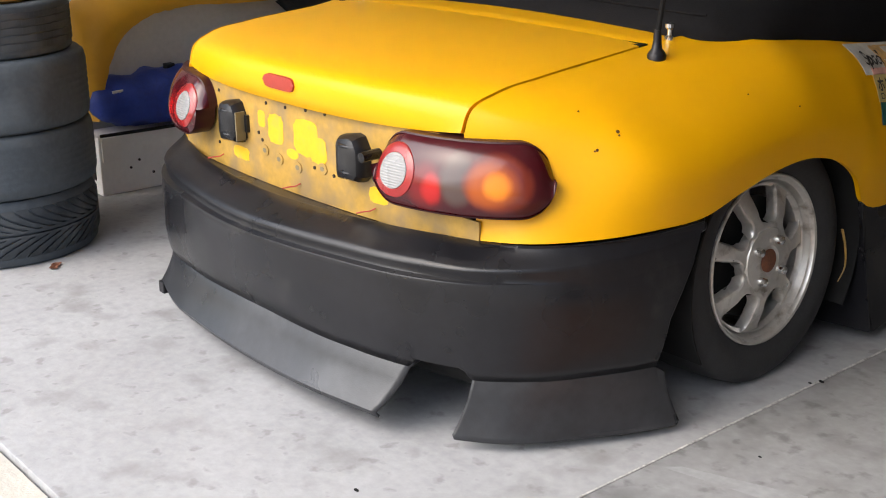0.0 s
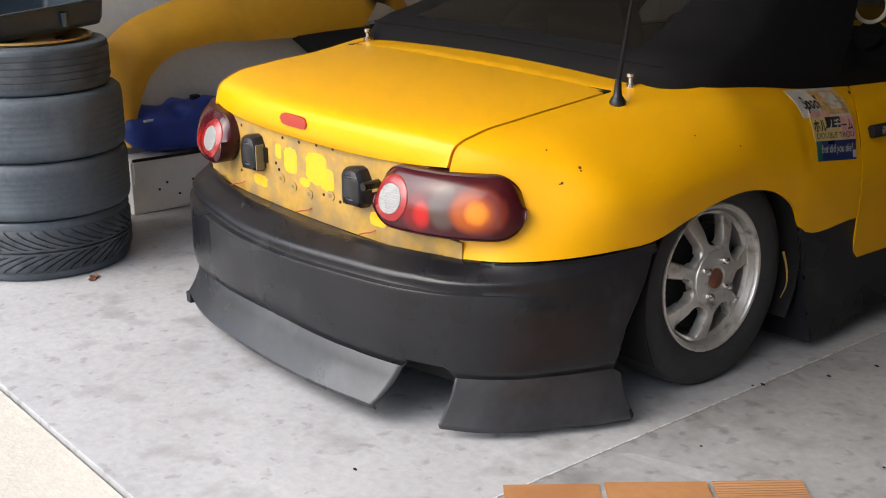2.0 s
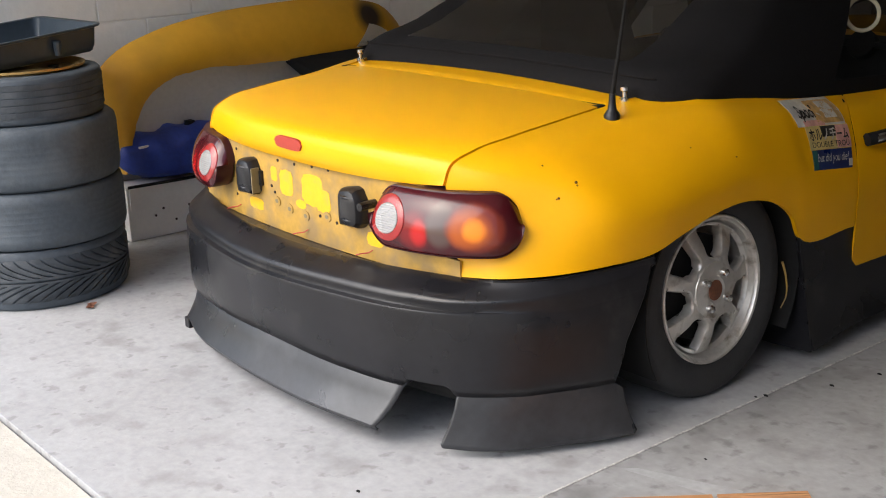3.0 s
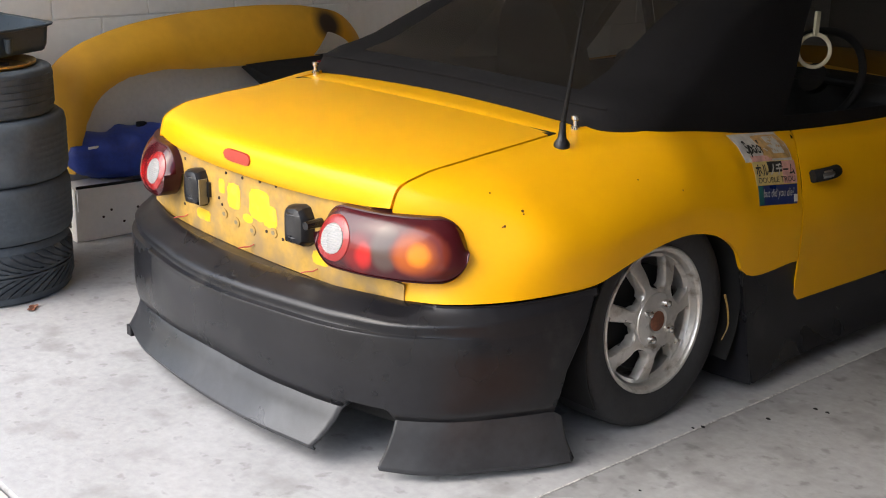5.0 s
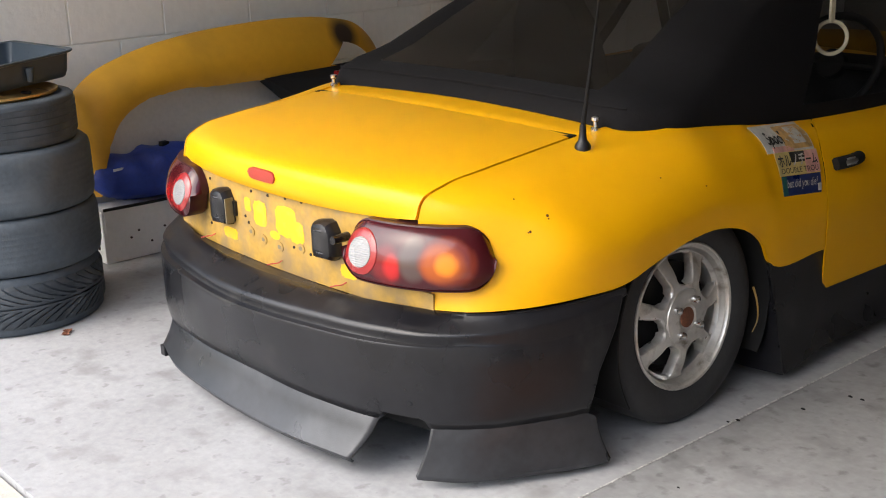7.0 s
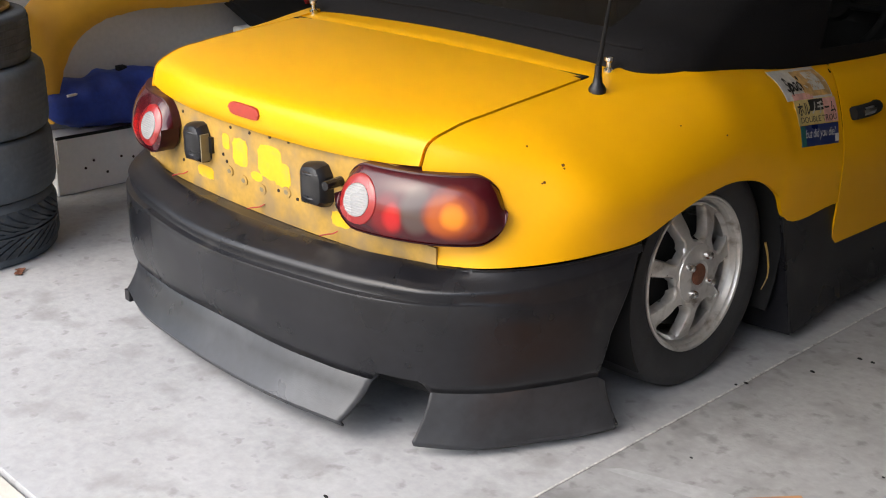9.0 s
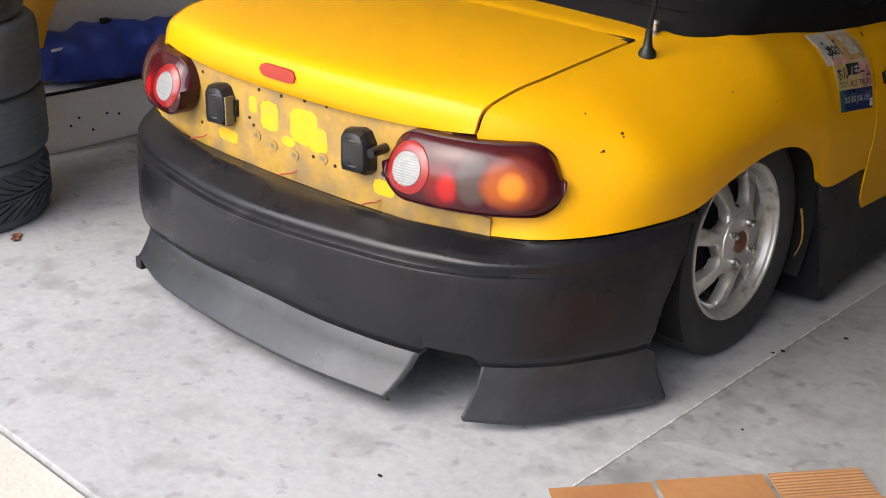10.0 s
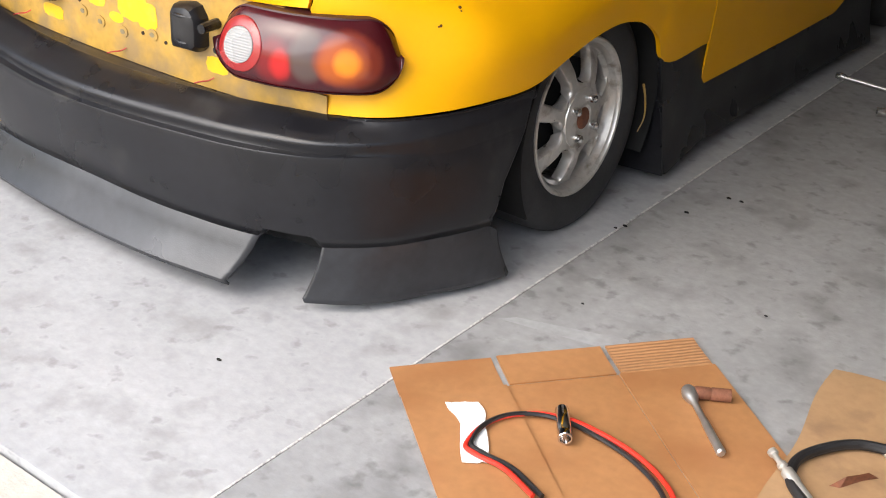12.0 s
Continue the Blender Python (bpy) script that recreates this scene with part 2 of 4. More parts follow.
# lines of the right rear wing, from the tail lamp to the door
TOP = [(.528, -.651, .618), (.532, -.635, .661), (.545, -.575, .690), (.552, -.47, .706), (.55, -.30, .722), (.547, -.16, .734),
       (.56, -.06, .746), (.68, .06, .738), (.69, .20, .724), (.695, .28, .715), (.70, .36, .703), (.70, .63, .678)]
SHOULDER = [(.53, -.650, .60), (.575, -.613, .632), (.632, -.540, .648), (.668, -.45, .664), (.680, -.29, .684), (.69, -.17, .698),
            (.70, -.06, .712), (.735, .06, .712), (.75, .19, .69), (.755, .27, .68), (.757, .32, .671), (.757, .575, .650)]
FLANK = [(.53, -.640, .52), (.610, -.598, .53), (.705, -.505, .54), (.785, -.40, .55), (.815, -.27, .55), (.822, -.17, .56),
         (.825, -.05, .57), (.825, .06, .58), (.825, .19, .56), (.825, .26, .55), (.825, .30, .53), (.825, .531, .50)]
EDGE = [(.57, -.646, .415), (.65, -.61, .42), (.735, -.505, .425), (.785, -.39, .432), (.81, -.27, .44), (.815, -.17, .468),
        (.82, -.05, .498), (.82, .07, .503), (.82, .19, .470), (.815, .262, .42), (.81, .30, .362), (.816, .55, .342)]
for side in (1, -1):
    rows = across([TOP, SHOULDER, FLANK, EDGE], 90, 22)
    rows = rows if side > 0 else mirror(rows)
    mesh("rear_wing", *grid(rows), YELLOW, car, "yellow painted wing with rust chips", thick=0.012)

# boot lid: rear lip and deck, blended into the wing's edge line
LID_MID = [(-.712, .606), (-.722, .622), (-.727, .650), (-.722, .676), (-.705, .692), (-.67, .702), (-.58, .716), (-.45, .730), (-.30, .741), (-.168, .747)]
lid_edge = spline(TOP[:6], 60)
lid_mid = spline([(0, y, z) for y, z in LID_MID], 60)
# both lines by their share of length
def by_length(line, n):
    d = np.r_[0, np.cumsum(np.linalg.norm(np.diff(line, axis=0), axis=1))]
    t = np.linspace(0, 1, n) * d[-1]
    return np.stack([np.interp(t, d, line[:, k]) for k in range(3)], axis=1)


lid_edge, lid_mid = by_length(lid_edge, 56), by_length(lid_mid, 56)


def lid_row(x):
    a = abs(x)
    out = []
    for e, m in zip(lid_edge, lid_mid):
        out.append((x * (e[0] - .0095), m[1] + (e[1] - m[1]) * a ** 2.6, m[2] + (e[2] - m[2]) * (.55 * a ** 2 + .45 * a ** 6) + .001))
    return out


lid = mesh("boot_lid", *grid([lid_row(x) for x in np.sin(np.linspace(-1, 1, 61) * math.pi / 2)]), YELLOW, car, thick=0.014)
# deck panel between lid and roof
rows = [[(x, y, z - .012 * (abs(x) / .55) ** 2.2) for y, z in ((-.150, .735), (-.148, .741), (-.144, .744), (-.10, .748), (-.03, .753), (.05, .753))] for x in np.linspace(-.552, .552, 31)]
mesh("deck_panel", *grid(rows), YELLOW, car, thick=0.012)
# Black strips added inside the panel gaps, standing in for the shade there.
block("boot_shade_strip", -.54, .54, -.172, -.146, .70, .736, DARK, car)
for side in (1, -1):
    mesh("boot_gap_shade", *tube([(side * (p[0] - .0048), p[1] + .003, p[2] - .0075) for p in lid_edge[8::3]], .0055, 8, 60), DARK, car)
    mesh("door_gap_shade", *tube([(side * (x - .012), y, z) for x, y, z in ((.70, .633, .674), (.757, .578, .648), (.805, .548, .575), (.825, .534, .50), (.816, .553, .34))], .008, 8, 40), DARK, car)
# bare rear panel
panel_y = lambda x: -.690 + .03 * (x / .57) ** 2 * (1 + abs(x))
rows = [[(x * w, panel_y(x * w), z) for z, w in [(q, .568 if q < .455 else .47) for q in (.40, .43, .452, .458, .48, .51, .54, .57, .60, .612)]] for x in np.linspace(-1, 1, 41)]
panel = mesh("rear_panel", *grid(rows), FADED, car, "bare weathered yellow metal with drill holes", thick=-0.006)

# bumper: shelf, crease, roll and face
B_IN = [(0, -.682, .415), (.3, -.672, .415), (.48, -.655, .414), (.57, -.638, .413), (.65, -.600, .416), (.735, -.497, .42), (.783, -.385, .427), (.808, -.268, .436)]
B_RIDGE = [(0, -.757, .412), (.3, -.727, .412), (.47, -.681, .412), (.575, -.643, .413), (.655, -.604, .416), (.738, -.50, .42), (.785, -.386, .427), (.81, -.270, .436)]
B_ROLL = [(0, -.836, .374), (.3, -.800, .374), (.48, -.755, .374), (.605, -.701, .375), (.692, -.622, .380), (.762, -.50, .39), (.80, -.386, .40), (.814, -.283, .41)]
B_THIN = [(0, -.846, .351), (.3, -.812, .351), (.485, -.766, .351), (.605, -.704, .351), (.695, -.615, .352), (.765, -.50, .35), (.803, -.388, .36), (.816, -.30, .365)]
B_FACE = [(0, -.835, .25), (.3, -.813, .25), (.49, -.769, .25), (.615, -.701, .25), (.705, -.612, .25), (.77, -.50, .25), (.806, -.41, .25), (.812, -.36, .25)]
B_FOOT = [(0, -.803, .155), (.3, -.795, .155), (.486, -.760, .155), (.605, -.703, .15), (.698, -.612, .15), (.757, -.50, .15), (.79, -.42, .15), (.80, -.385, .15)]


def whole(line):
    return [(-x, y, z) for x, y, z in line[:0:-1]] + line


def bumper_rows(n):
    inn, ridge, roll, thin, face, foot = (spline(whole(c), n) for c in (B_IN, B_RIDGE, B_ROLL, B_THIN, B_FACE, B_FOOT))
    out = []
    for i in range(n):
        d = Vector(foot[min(i + 1, n - 1)] - foot[max(i - 1, 0)]).normalized()
        o = np.array((d.y, -d.x, 0))
        k = max(0.0, min(1.0, (.74 - abs(foot[i][0])) / .22))
        up = np.array((0, 0, 1.0))
        mix = lambda a, b, t: a * (1 - t) + b * t
        sec = [inn[i] - o * .02 - up * .03, inn[i] - up * .016, mix(inn[i], ridge[i], .5) - up * .014 * k, mix(inn[i], ridge[i], .90) - up * .013 * k, mix(inn[i], ridge[i], .95) - up * .004 * k, ridge[i] - o * .002 + up * .002 * k,
               ridge[i] + o * .003 + up * .003 * k, mix(ridge[i], roll[i], .3) + up * .002 * k, mix(ridge[i], roll[i], .6) + up * .004 * k, mix(ridge[i], roll[i], .86) + up * .005 * k, mix(ridge[i], roll[i], .96) + up * .003 * k, roll[i] - up * .002 * k,
               mix(roll[i], thin[i], .25) - o * .003 * k, mix(roll[i], thin[i], .55) - o * .009 * k, mix(roll[i], thin[i], .88) - o * .010 * k, thin[i] + up * .001 - o * .004 * k, thin[i] + o * .003 * k, thin[i] - up * .003 + o * .0045 * k,
               mix(thin[i], face[i], .15) + o * .003, mix(thin[i], face[i], .5) + o * .003, face[i], mix(face[i], foot[i], .4) + o * .004, mix(face[i], foot[i], .75) + o * .003, foot[i]]
        x = foot[i][0]
        notch = max(0.0, 1 - ((x - .545) / .060) ** 4)
        sec[-1] = sec[-1] + np.array((0, .004, .026)) * notch
        out.append(sec)
    return out


bumper = mesh("bumper", *grid(bumper_rows(241)), BLACK, car, "satin black plastic bumper, dusty on its shelf", thick=0.008, sharp=50, crisp=False)


def lip(top, bottom):
    """A flared lip under the bumper between two lines, with a folded lower edge."""
    rows = []
    for p, e in zip(by_length(spline(top, 80), 60), by_length(spline(bottom, 80), 60)):
        p, e = Vector(p), Vector(e)
        o = Vector((e.x - p.x, e.y - p.y, 0)).normalized()
        m = p.lerp(e, 0.5) + Vector((0, 0, -.006)) - o * .002
        rows.append([p - o * .02 + Vector((0, 0, .016)), p - o * .002 + Vector((0, 0, .004)), p + o * .002 + Vector((0, 0, .0)), p.lerp(m, 0.5) + Vector((0, 0, -.003)), m, m.lerp(e, 0.55) + Vector((0, 0, -.002)),
                     e - o * .001 + Vector((0, 0, .001)), e + o * .0005 - Vector((0, 0, .001)), e - Vector((0, 0, .011)) - o * .003, e - Vector((0, 0, .013)) - o * .007])
    return mesh("bumper_lip", *grid(rows), LIP_SHEEN, bumper, "scuffed satin black flared lip", thick=0.006, sharp=35, crisp=False)


foot = spline(whole(B_FOOT), 181)
lip([tuple(p) for p in foot if p[0] > .603][::4] + [(.805, -.365, .135)], [(.582, -.732, .035), (.66, -.672, .034), (.74, -.545, .032), (.80, -.425, .031), (.828, -.338, .030)])
lip([(-.492, -.752, .166)] + [tuple(p) for p in foot if -.48 < p[0] < .487][::6] + [(.487, -.760, .155)], [(-.512, -.785, .078), (-.40, -.818, .066), (-.2, -.846, .064), (0, -.857, .063), (.25, -.85, .063), (.447, -.820, .062)])

block("bracket", -.520, -.494, -.792, -.772, .042, .075, BLACK, bumper, bevel=.003)

# soft top
BASE = [(.70, 1.30, .66), (.70, .84, .672), (.70, .6, .685), (.70, .39, .702), (.69, .2, .724), (.672, .05, .740), (.60, -.05, .746), (.45, -.052, .749), (.2, -.045, .752), (0, -.04, .753)]
RAIL = [(.52, 1.45, 1.03), (.54, 1.1, 1.06), (.55, .9, 1.065), (.55, .78, 1.06), (.55, .70, 1.05), (.53, .63, 1.045), (.47, .60, 1.055), (.36, .585, 1.065), (.18, .575, 1.072), (0, .575, 1.075)]


def roof_rows(n):
    base, rail = spline(BASE + [(-x, y, z) for x, y, z in BASE[-2::-1]], n), spline(RAIL + [(-x, y, z) for x, y, z in RAIL[-2::-1]], n)
    out = []
    for a, b in zip(base, rail):
        o = np.array((a[0], min(0, a[1] - .5), 0))
        o = o / (np.linalg.norm(o) + 1e-6)
        top = np.array((b[0] * .55, b[1] * .6 + .4, b[2] + .035))
        out.append(spline([a - (0, 0, .03), a, a * .67 + b * .33 + o * .012, a * .33 + b * .67 + o * .012, b, b * .8 + top * .2 + (0, 0, .012), top, (0, b[1] * .45 + .6, b[2] * .2 + .895)], 29))
    return out


ROOF = roof_rows(121)


def panes(verts_faces, pick):
    v, f = verts_faces
    return v, [q for k, q in enumerate(f) if pick(k // 28, k % 28)]


REAR = lambda i, j: 46 <= i < 74 and 6 <= j < 14
SIDE_R = lambda i, j: 1 <= i < 14 and 5 <= j < 15
SIDE_L = lambda i, j: 106 <= i < 119 and 5 <= j < 15
roof = mesh("soft_top", *panes(grid(ROOF), lambda i, j: not (REAR(i, j) or SIDE_R(i, j) or SIDE_L(i, j))), CLOTH, car, "black fabric folding roof", thick=0.006, sharp=60)
TINT = glass("smoked_vinyl_window", (0.012, 0.010, 0.008), 0.80, 0.15, 0.2)
# Side pane nearly opaque black: the cabin's shade is put into the glass.
PANE = glass("shade_darkened_side_glass", (0.006, 0.006, 0.006), 0.93, 0.05, 0.2)
for name, pick, m in (("rear_window", REAR, TINT), ("side_window", SIDE_L, PANE)):
    mesh(name, *panes(grid(ROOF), pick), m, roof if name == "rear_window" else car)
seam = [ROOF[i][5] + np.array((0, -.003, .002)) for i in range(40, 81)]
mesh("roof_piping", *tube(seam, .003, 6, 60), CLOTH, roof)


# doors and front body
D_TOP = [(.70, .636, .678), (.70, .84, .668), (.70, 1.2, .66), (.70, 1.62, .665)]
D_SHO = [(.757, .581, .649), (.757, .84, .64), (.757, 1.2, .635), (.757, 1.65, .638)]
D_FLA = [(.825, .537, .50), (.825, .84, .51), (.825, 1.2, .51), (.822, 1.68, .51)]
D_LOW = [(.815, .556, .33), (.815, .84, .33), (.815, 1.2, .33), (.812, 1.68, .33)]
D_BOT = [(.803, .567, .217), (.803, .84, .214), (.803, 1.2, .212), (.80, 1.52, .21)]
F_TOP = [(.70, 1.63, .665), (.68, 1.9, .67), (.66, 2.3, .66), (.60, 2.7, .60), (.50, 3.0, .50)]
F_SHO = [(.757, 1.66, .638), (.765, 1.9, .65), (.765, 2.3, .64), (.70, 2.7, .58), (.56, 3.02, .47)]
F_FLA = [(.822, 1.69, .51), (.835, 1.9, .55), (.838, 2.3, .56), (.79, 2.7, .48), (.60, 3.05, .40)]
F_BOT = [(.80, 1.53, .21), (.82, 1.93, .40), (.83, 2.27, .55), (.79, 2.62, .40), (.60, 3.05, .20)]
for side in (1, -1):
    flip = (lambda r: r) if side > 0 else mirror
    door = mesh("car_door", *grid(flip(across([D_TOP, D_SHO, D_FLA, D_LOW, D_BOT], 30, 24))), YELLOW, car, thick=0.005)
    mesh("front_wing", *grid(flip(across([F_TOP, F_SHO, F_FLA, F_BOT], 40, 20))), YELLOW, car, thick=0.012)
    # black sill below wing and door
    sill = [[(.808, .30, .358), (.815, .32, .25), (.825, .34, .12), (.838, .362, .035)],
            [(.806, .56, .345), (.806, .56, .25), (.812, .56, .12), (.83, .55, .06)],
            [(.798, .62, .225), (.80, .62, .20), (.80, .62, .12), (.82, .62, .055)],
            [(.798, 1.5, .215), (.80, 1.5, .19), (.80, 1.5, .12), (.82, 1.5, .05)],
            [(.80, 1.9, .38), (.80, 1.88, .26), (.81, 1.88, .12), (.83, 1.88, .04)]]
    mesh("side_skirt", *grid(flip([spline(r, 14) for r in sill])), BLACK, car, "black side skirt under the door", thick=0.008)
    end = [[(.62, .345, z), (.72, .335, z), (.806 + .03 * (.36 - z) / .33, .318 + .035 * (.36 - z) / .33, z)] for z in np.linspace(.36, .035, 8)]
    mesh("skirt_end", *grid(flip(end)), BLACK, car, thick=0.006)
rows = [[(x * w, y, z - .05 * x * x) for x in np.linspace(-1, 1, 21)] for w, y, z in ((.69, 1.60, .70), (.675, 1.9, .71), (.655, 2.3, .70), (.595, 2.7, .64), (.495, 3.0, .54), (.49, 3.06, .44), (.49, 3.06, .2))]
mesh("bonnet", *grid(rows), YELLOW, car, thick=0.012)
block("underbody", -.60, .60, -.62, 3.0, .10, .40, DARK, car)
# Dark muffler shape, added so no lit floor shows through the bumper notch.
mesh("exhaust_muffler", *tube([(-.40, -.60, .17), (.0, -.62, .165), (.40, -.615, .16), (.56, -.575, .16)], .08, 14, 24), DARK, car, "sooty dark exhaust muffler")
for x in (-.69, .675):
    block("door_card", x, x + .015, .60, 1.62, .30, .655, DARK, car)
block("cabin_floor", -.69, .69, .34, 1.9, .16, .30, DARK, car)

# ---- wheels ----
HUB = 0.28


def spokes(n=7):
    """Seven spokes between round-ended windows, dipping towards the rim."""
    sets = []
    for k in range(n):
        a = 2 * math.pi * k / n + .812
        rows = []
        for s in np.linspace(0, 1, 25):
            r = .064 + s * .103
            gap = 0.0
            if r > .082:
                gap = .032 * math.sqrt(1 - max(0.0, 1 - (r - .082) / .03) ** 2) + max(0.0, r - .112) * .36
                gap *= math.sqrt(max(0.0, 1 - (max(0.0, r - .152) / .018) ** 2))
            half = math.pi / n * 1.01 - gap / r
            h = .002 - .028 * s ** 1.2 + .005 * math.sin(math.pi * s)
            row = []
            for u, d in ((-1, -.030), (-1, -.010), (-.86, -.003), (-.6, -.0005), (0, -.002), (.6, -.0005), (.86, -.003), (1, -.010), (1, -.030)):
                d = d if gap > .004 else max(d, -.004)
                row.append((r * math.cos(a + u * half), r * math.sin(a + u * half), h + d))
            rows.append(row)
        sets.append(grid(rows))
    return joined(*sets)


def wheel(spin):
    w = thing("wheel", (0, 0, 0), "worn silver seven-spoke alloy wheel", "")
    tyre = [(.176, -.19), (.19, -.20), (.225, -.207), (.262, -.202), (.277, -.187), (.2815, -.15)]
    tyre += [(.2815, -.08), (.281, -.04), (.278, -.014), (.268, -.001), (.245, .008), (.215, .006), (.196, -.002), (.186, -.008)]
    mesh("tyre", *lathe(tyre, 72, Matrix()), WORN, w, sharp=50)
    rim = [(.150, -.180), (.168, -.175), (.163, -.06), (.164, -.045), (.168, -.030), (.1735, -.018), (.176, -.010), (.180, -.007), (.182, -.001), (.187, .001), (.190, -.001), (.190, -.010), (.184, -.014)]
    mesh("rim", *lathe(rim, 72, Matrix()), SILVER, w)
    mesh("rim_flange", *lathe([(.168, -.022), (.164, -.028), (.159, -.032), (.157, -.040), (.159, -.060)], 72, Matrix()), SILVER, w)
    sp = mesh("spokes", *spokes(), SILVER, w)
    mesh("hub_disc", *lathe([(.0001, -.03), (.074, -.03), (.076, -.004), (.072, .0035), (.056, .006), (.040, .006), (.034, .007), (.031, .005), (.0001, .003)], 48, Matrix()), SILVER, w)
    mesh("centre_cap", *lathe([(.0001, .001), (.026, .001), (.026, .006), (.023, .008), (.0001, .0085)], 32, Matrix()), RUST, w, "rusty brown hub cap")
    mesh("brake_disc", *lathe([(.06, -.07), (.135, -.07), (.135, -.05), (.05, -.05)], 40, Matrix()), DARK, w)
    for k in range(4):
        a = math.pi / 4 + k * math.pi / 2 + spin
        m = Matrix.Translation((.050 * math.cos(a), .050 * math.sin(a), .0))
        mesh("lug_nut", *lathe([(.0105, .0), (.0105, .014), (.009, .020), (.005, .023), (.0001, .0235)], 12, m), CHROME, w, "chrome")
    return w


def put_wheel(w, x, y):
    w.matrix_world = Matrix.Translation((x, y, HUB)) @ (pose(0, 0, 0, 0, 90 - 3.0, 0) if x > 0 else pose(0, 0, 0, 0, -90 + 3.0, 0))
    w.parent = car
    w.matrix_parent_inverse = car.matrix_world.inverted()


w = wheel(0.19)
for x, y in ((.775, 0), (-.775, 0), (.775, 2.265), (-.775, 2.265)):
    c = w if x > 0 and y == 0 else copy_thing(w, Matrix())
    put_wheel(c, x, y)


# ---- tail lamps ----
def lens_material():
    m = mat("tail_lamp_lens", (0.12, 0.008, 0.010), 0.16, vary=0.1, coat=0.25, spec=0.35)
    t = m.node_tree
    b = t.nodes["Principled BSDF"]
    uv = t.nodes.new("ShaderNodeTexCoord")
    last = None
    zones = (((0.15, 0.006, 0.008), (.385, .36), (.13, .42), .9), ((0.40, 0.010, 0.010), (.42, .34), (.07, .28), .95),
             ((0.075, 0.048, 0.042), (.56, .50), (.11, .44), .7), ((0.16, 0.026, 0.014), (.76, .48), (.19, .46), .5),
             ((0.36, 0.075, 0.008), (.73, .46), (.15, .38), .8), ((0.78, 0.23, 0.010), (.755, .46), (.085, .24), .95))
    for col, (cu, cv), (ru, rv), soft in zones:
        mp = t.nodes.new("ShaderNodeMapping")
        mp.vector_type = "POINT"
        mp.inputs["Location"].default_value = (-cu / ru, -cv / rv, 0)
        mp.inputs["Scale"].default_value = (1 / ru, 1 / rv, 0)
        t.links.new(uv.outputs["UV"], mp.inputs["Vector"])
        xyz, ln = t.nodes.new("ShaderNodeSeparateXYZ"), t.nodes.new("ShaderNodeMath")
        t.links.new(mp.outputs[0], xyz.inputs[0])
        for k in range(2):
            sq = t.nodes.new("ShaderNodeMath")
            sq.operation = "POWER"
            sq.inputs[1].default_value = 2.0
            t.links.new(xyz.outputs[k], sq.inputs[0])
            t.links.new(sq.outputs[0], ln.inputs[k])
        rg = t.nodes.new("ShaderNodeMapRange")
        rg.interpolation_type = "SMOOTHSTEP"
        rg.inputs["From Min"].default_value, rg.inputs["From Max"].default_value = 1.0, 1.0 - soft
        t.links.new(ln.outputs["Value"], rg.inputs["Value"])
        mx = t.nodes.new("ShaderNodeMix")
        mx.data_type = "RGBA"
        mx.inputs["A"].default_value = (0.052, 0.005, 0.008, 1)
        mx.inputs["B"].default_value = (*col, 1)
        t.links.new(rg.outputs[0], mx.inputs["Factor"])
        if last:
            t.links.new(last, mx.inputs["A"])
        last = mx.outputs["Result"]
    t.links.new(last, b.inputs["Base Color"])
    return m


LENS = lens_material()
RED = mat("red_lens", (0.27, 0.012, 0.012), 0.25, vary=0.1, coat=0.3)
RIBBED = mat("ribbed_reverse_lens", (0.28, 0.28, 0.275), 0.25, vary=0.1, coat=0.15)
t = RIBBED.node_tree
wv, tc, bp = t.nodes.new("ShaderNodeTexWave"), t.nodes.new("ShaderNodeTexCoord"), t.nodes.new("ShaderNodeBump")
wv.bands_direction = "Z"
wv.inputs["Scale"].default_value = 60
bp.inputs["Strength"].default_value, bp.inputs["Distance"].default_value = 0.4, 0.003
t.links.new(tc.outputs["Object"], wv.inputs["Vector"])
t.links.new(wv.outputs["Fac"], bp.inputs["Height"])
t.links.new(bp.outputs[0], t.nodes["Principled BSDF"].inputs["Normal"])
GASKET = mat("dark_red_lamp_edge", (0.035, 0.007, 0.009), 0.4, spec=0.3)
LAMP = [(.347, -.720), (.405, -.716), (.475, -.704), (.555, -.675), (.628, -.622), (.674, -.552)]


LAMP_LINE = by_length(spline([(x, y, .541) for x, y in LAMP], 401), 401)
LAMP_LONG = float(np.linalg.norm(np.diff(LAMP_LINE, axis=0), axis=1).sum())


def lamp_frame(s):
    s = min(1.0, max(0.0, s))
    at = lambda q: np.array([np.interp(q * 400, np.arange(401), LAMP_LINE[:, k]) for k in range(3)])
    d = Vector(at(min(1, s + .01)) - at(max(0, s - .01))).normalized()
    return Vector(at(s)), Vector((d.y, -d.x, 0)).normalized()


def lamp_point(s, v, grow=0.0, lift=0.0, k=1.0):
    """A point of the lamp's face: s along it, v across it from -1 to 1."""
    p, o = lamp_frame(s)
    e = max(0.0, (.172 - s) / .172, (s - .828) / .172)
    h = (.067 + grow) * math.sqrt(max(0.0, 1 - e ** 2))
    dome = .022 * (1 - min(1, abs(v)) ** 2.6) * (1 - e ** 3) * k
    return p + o * (dome + lift) + Vector((0, 0, h * v)) - o * .018 * v


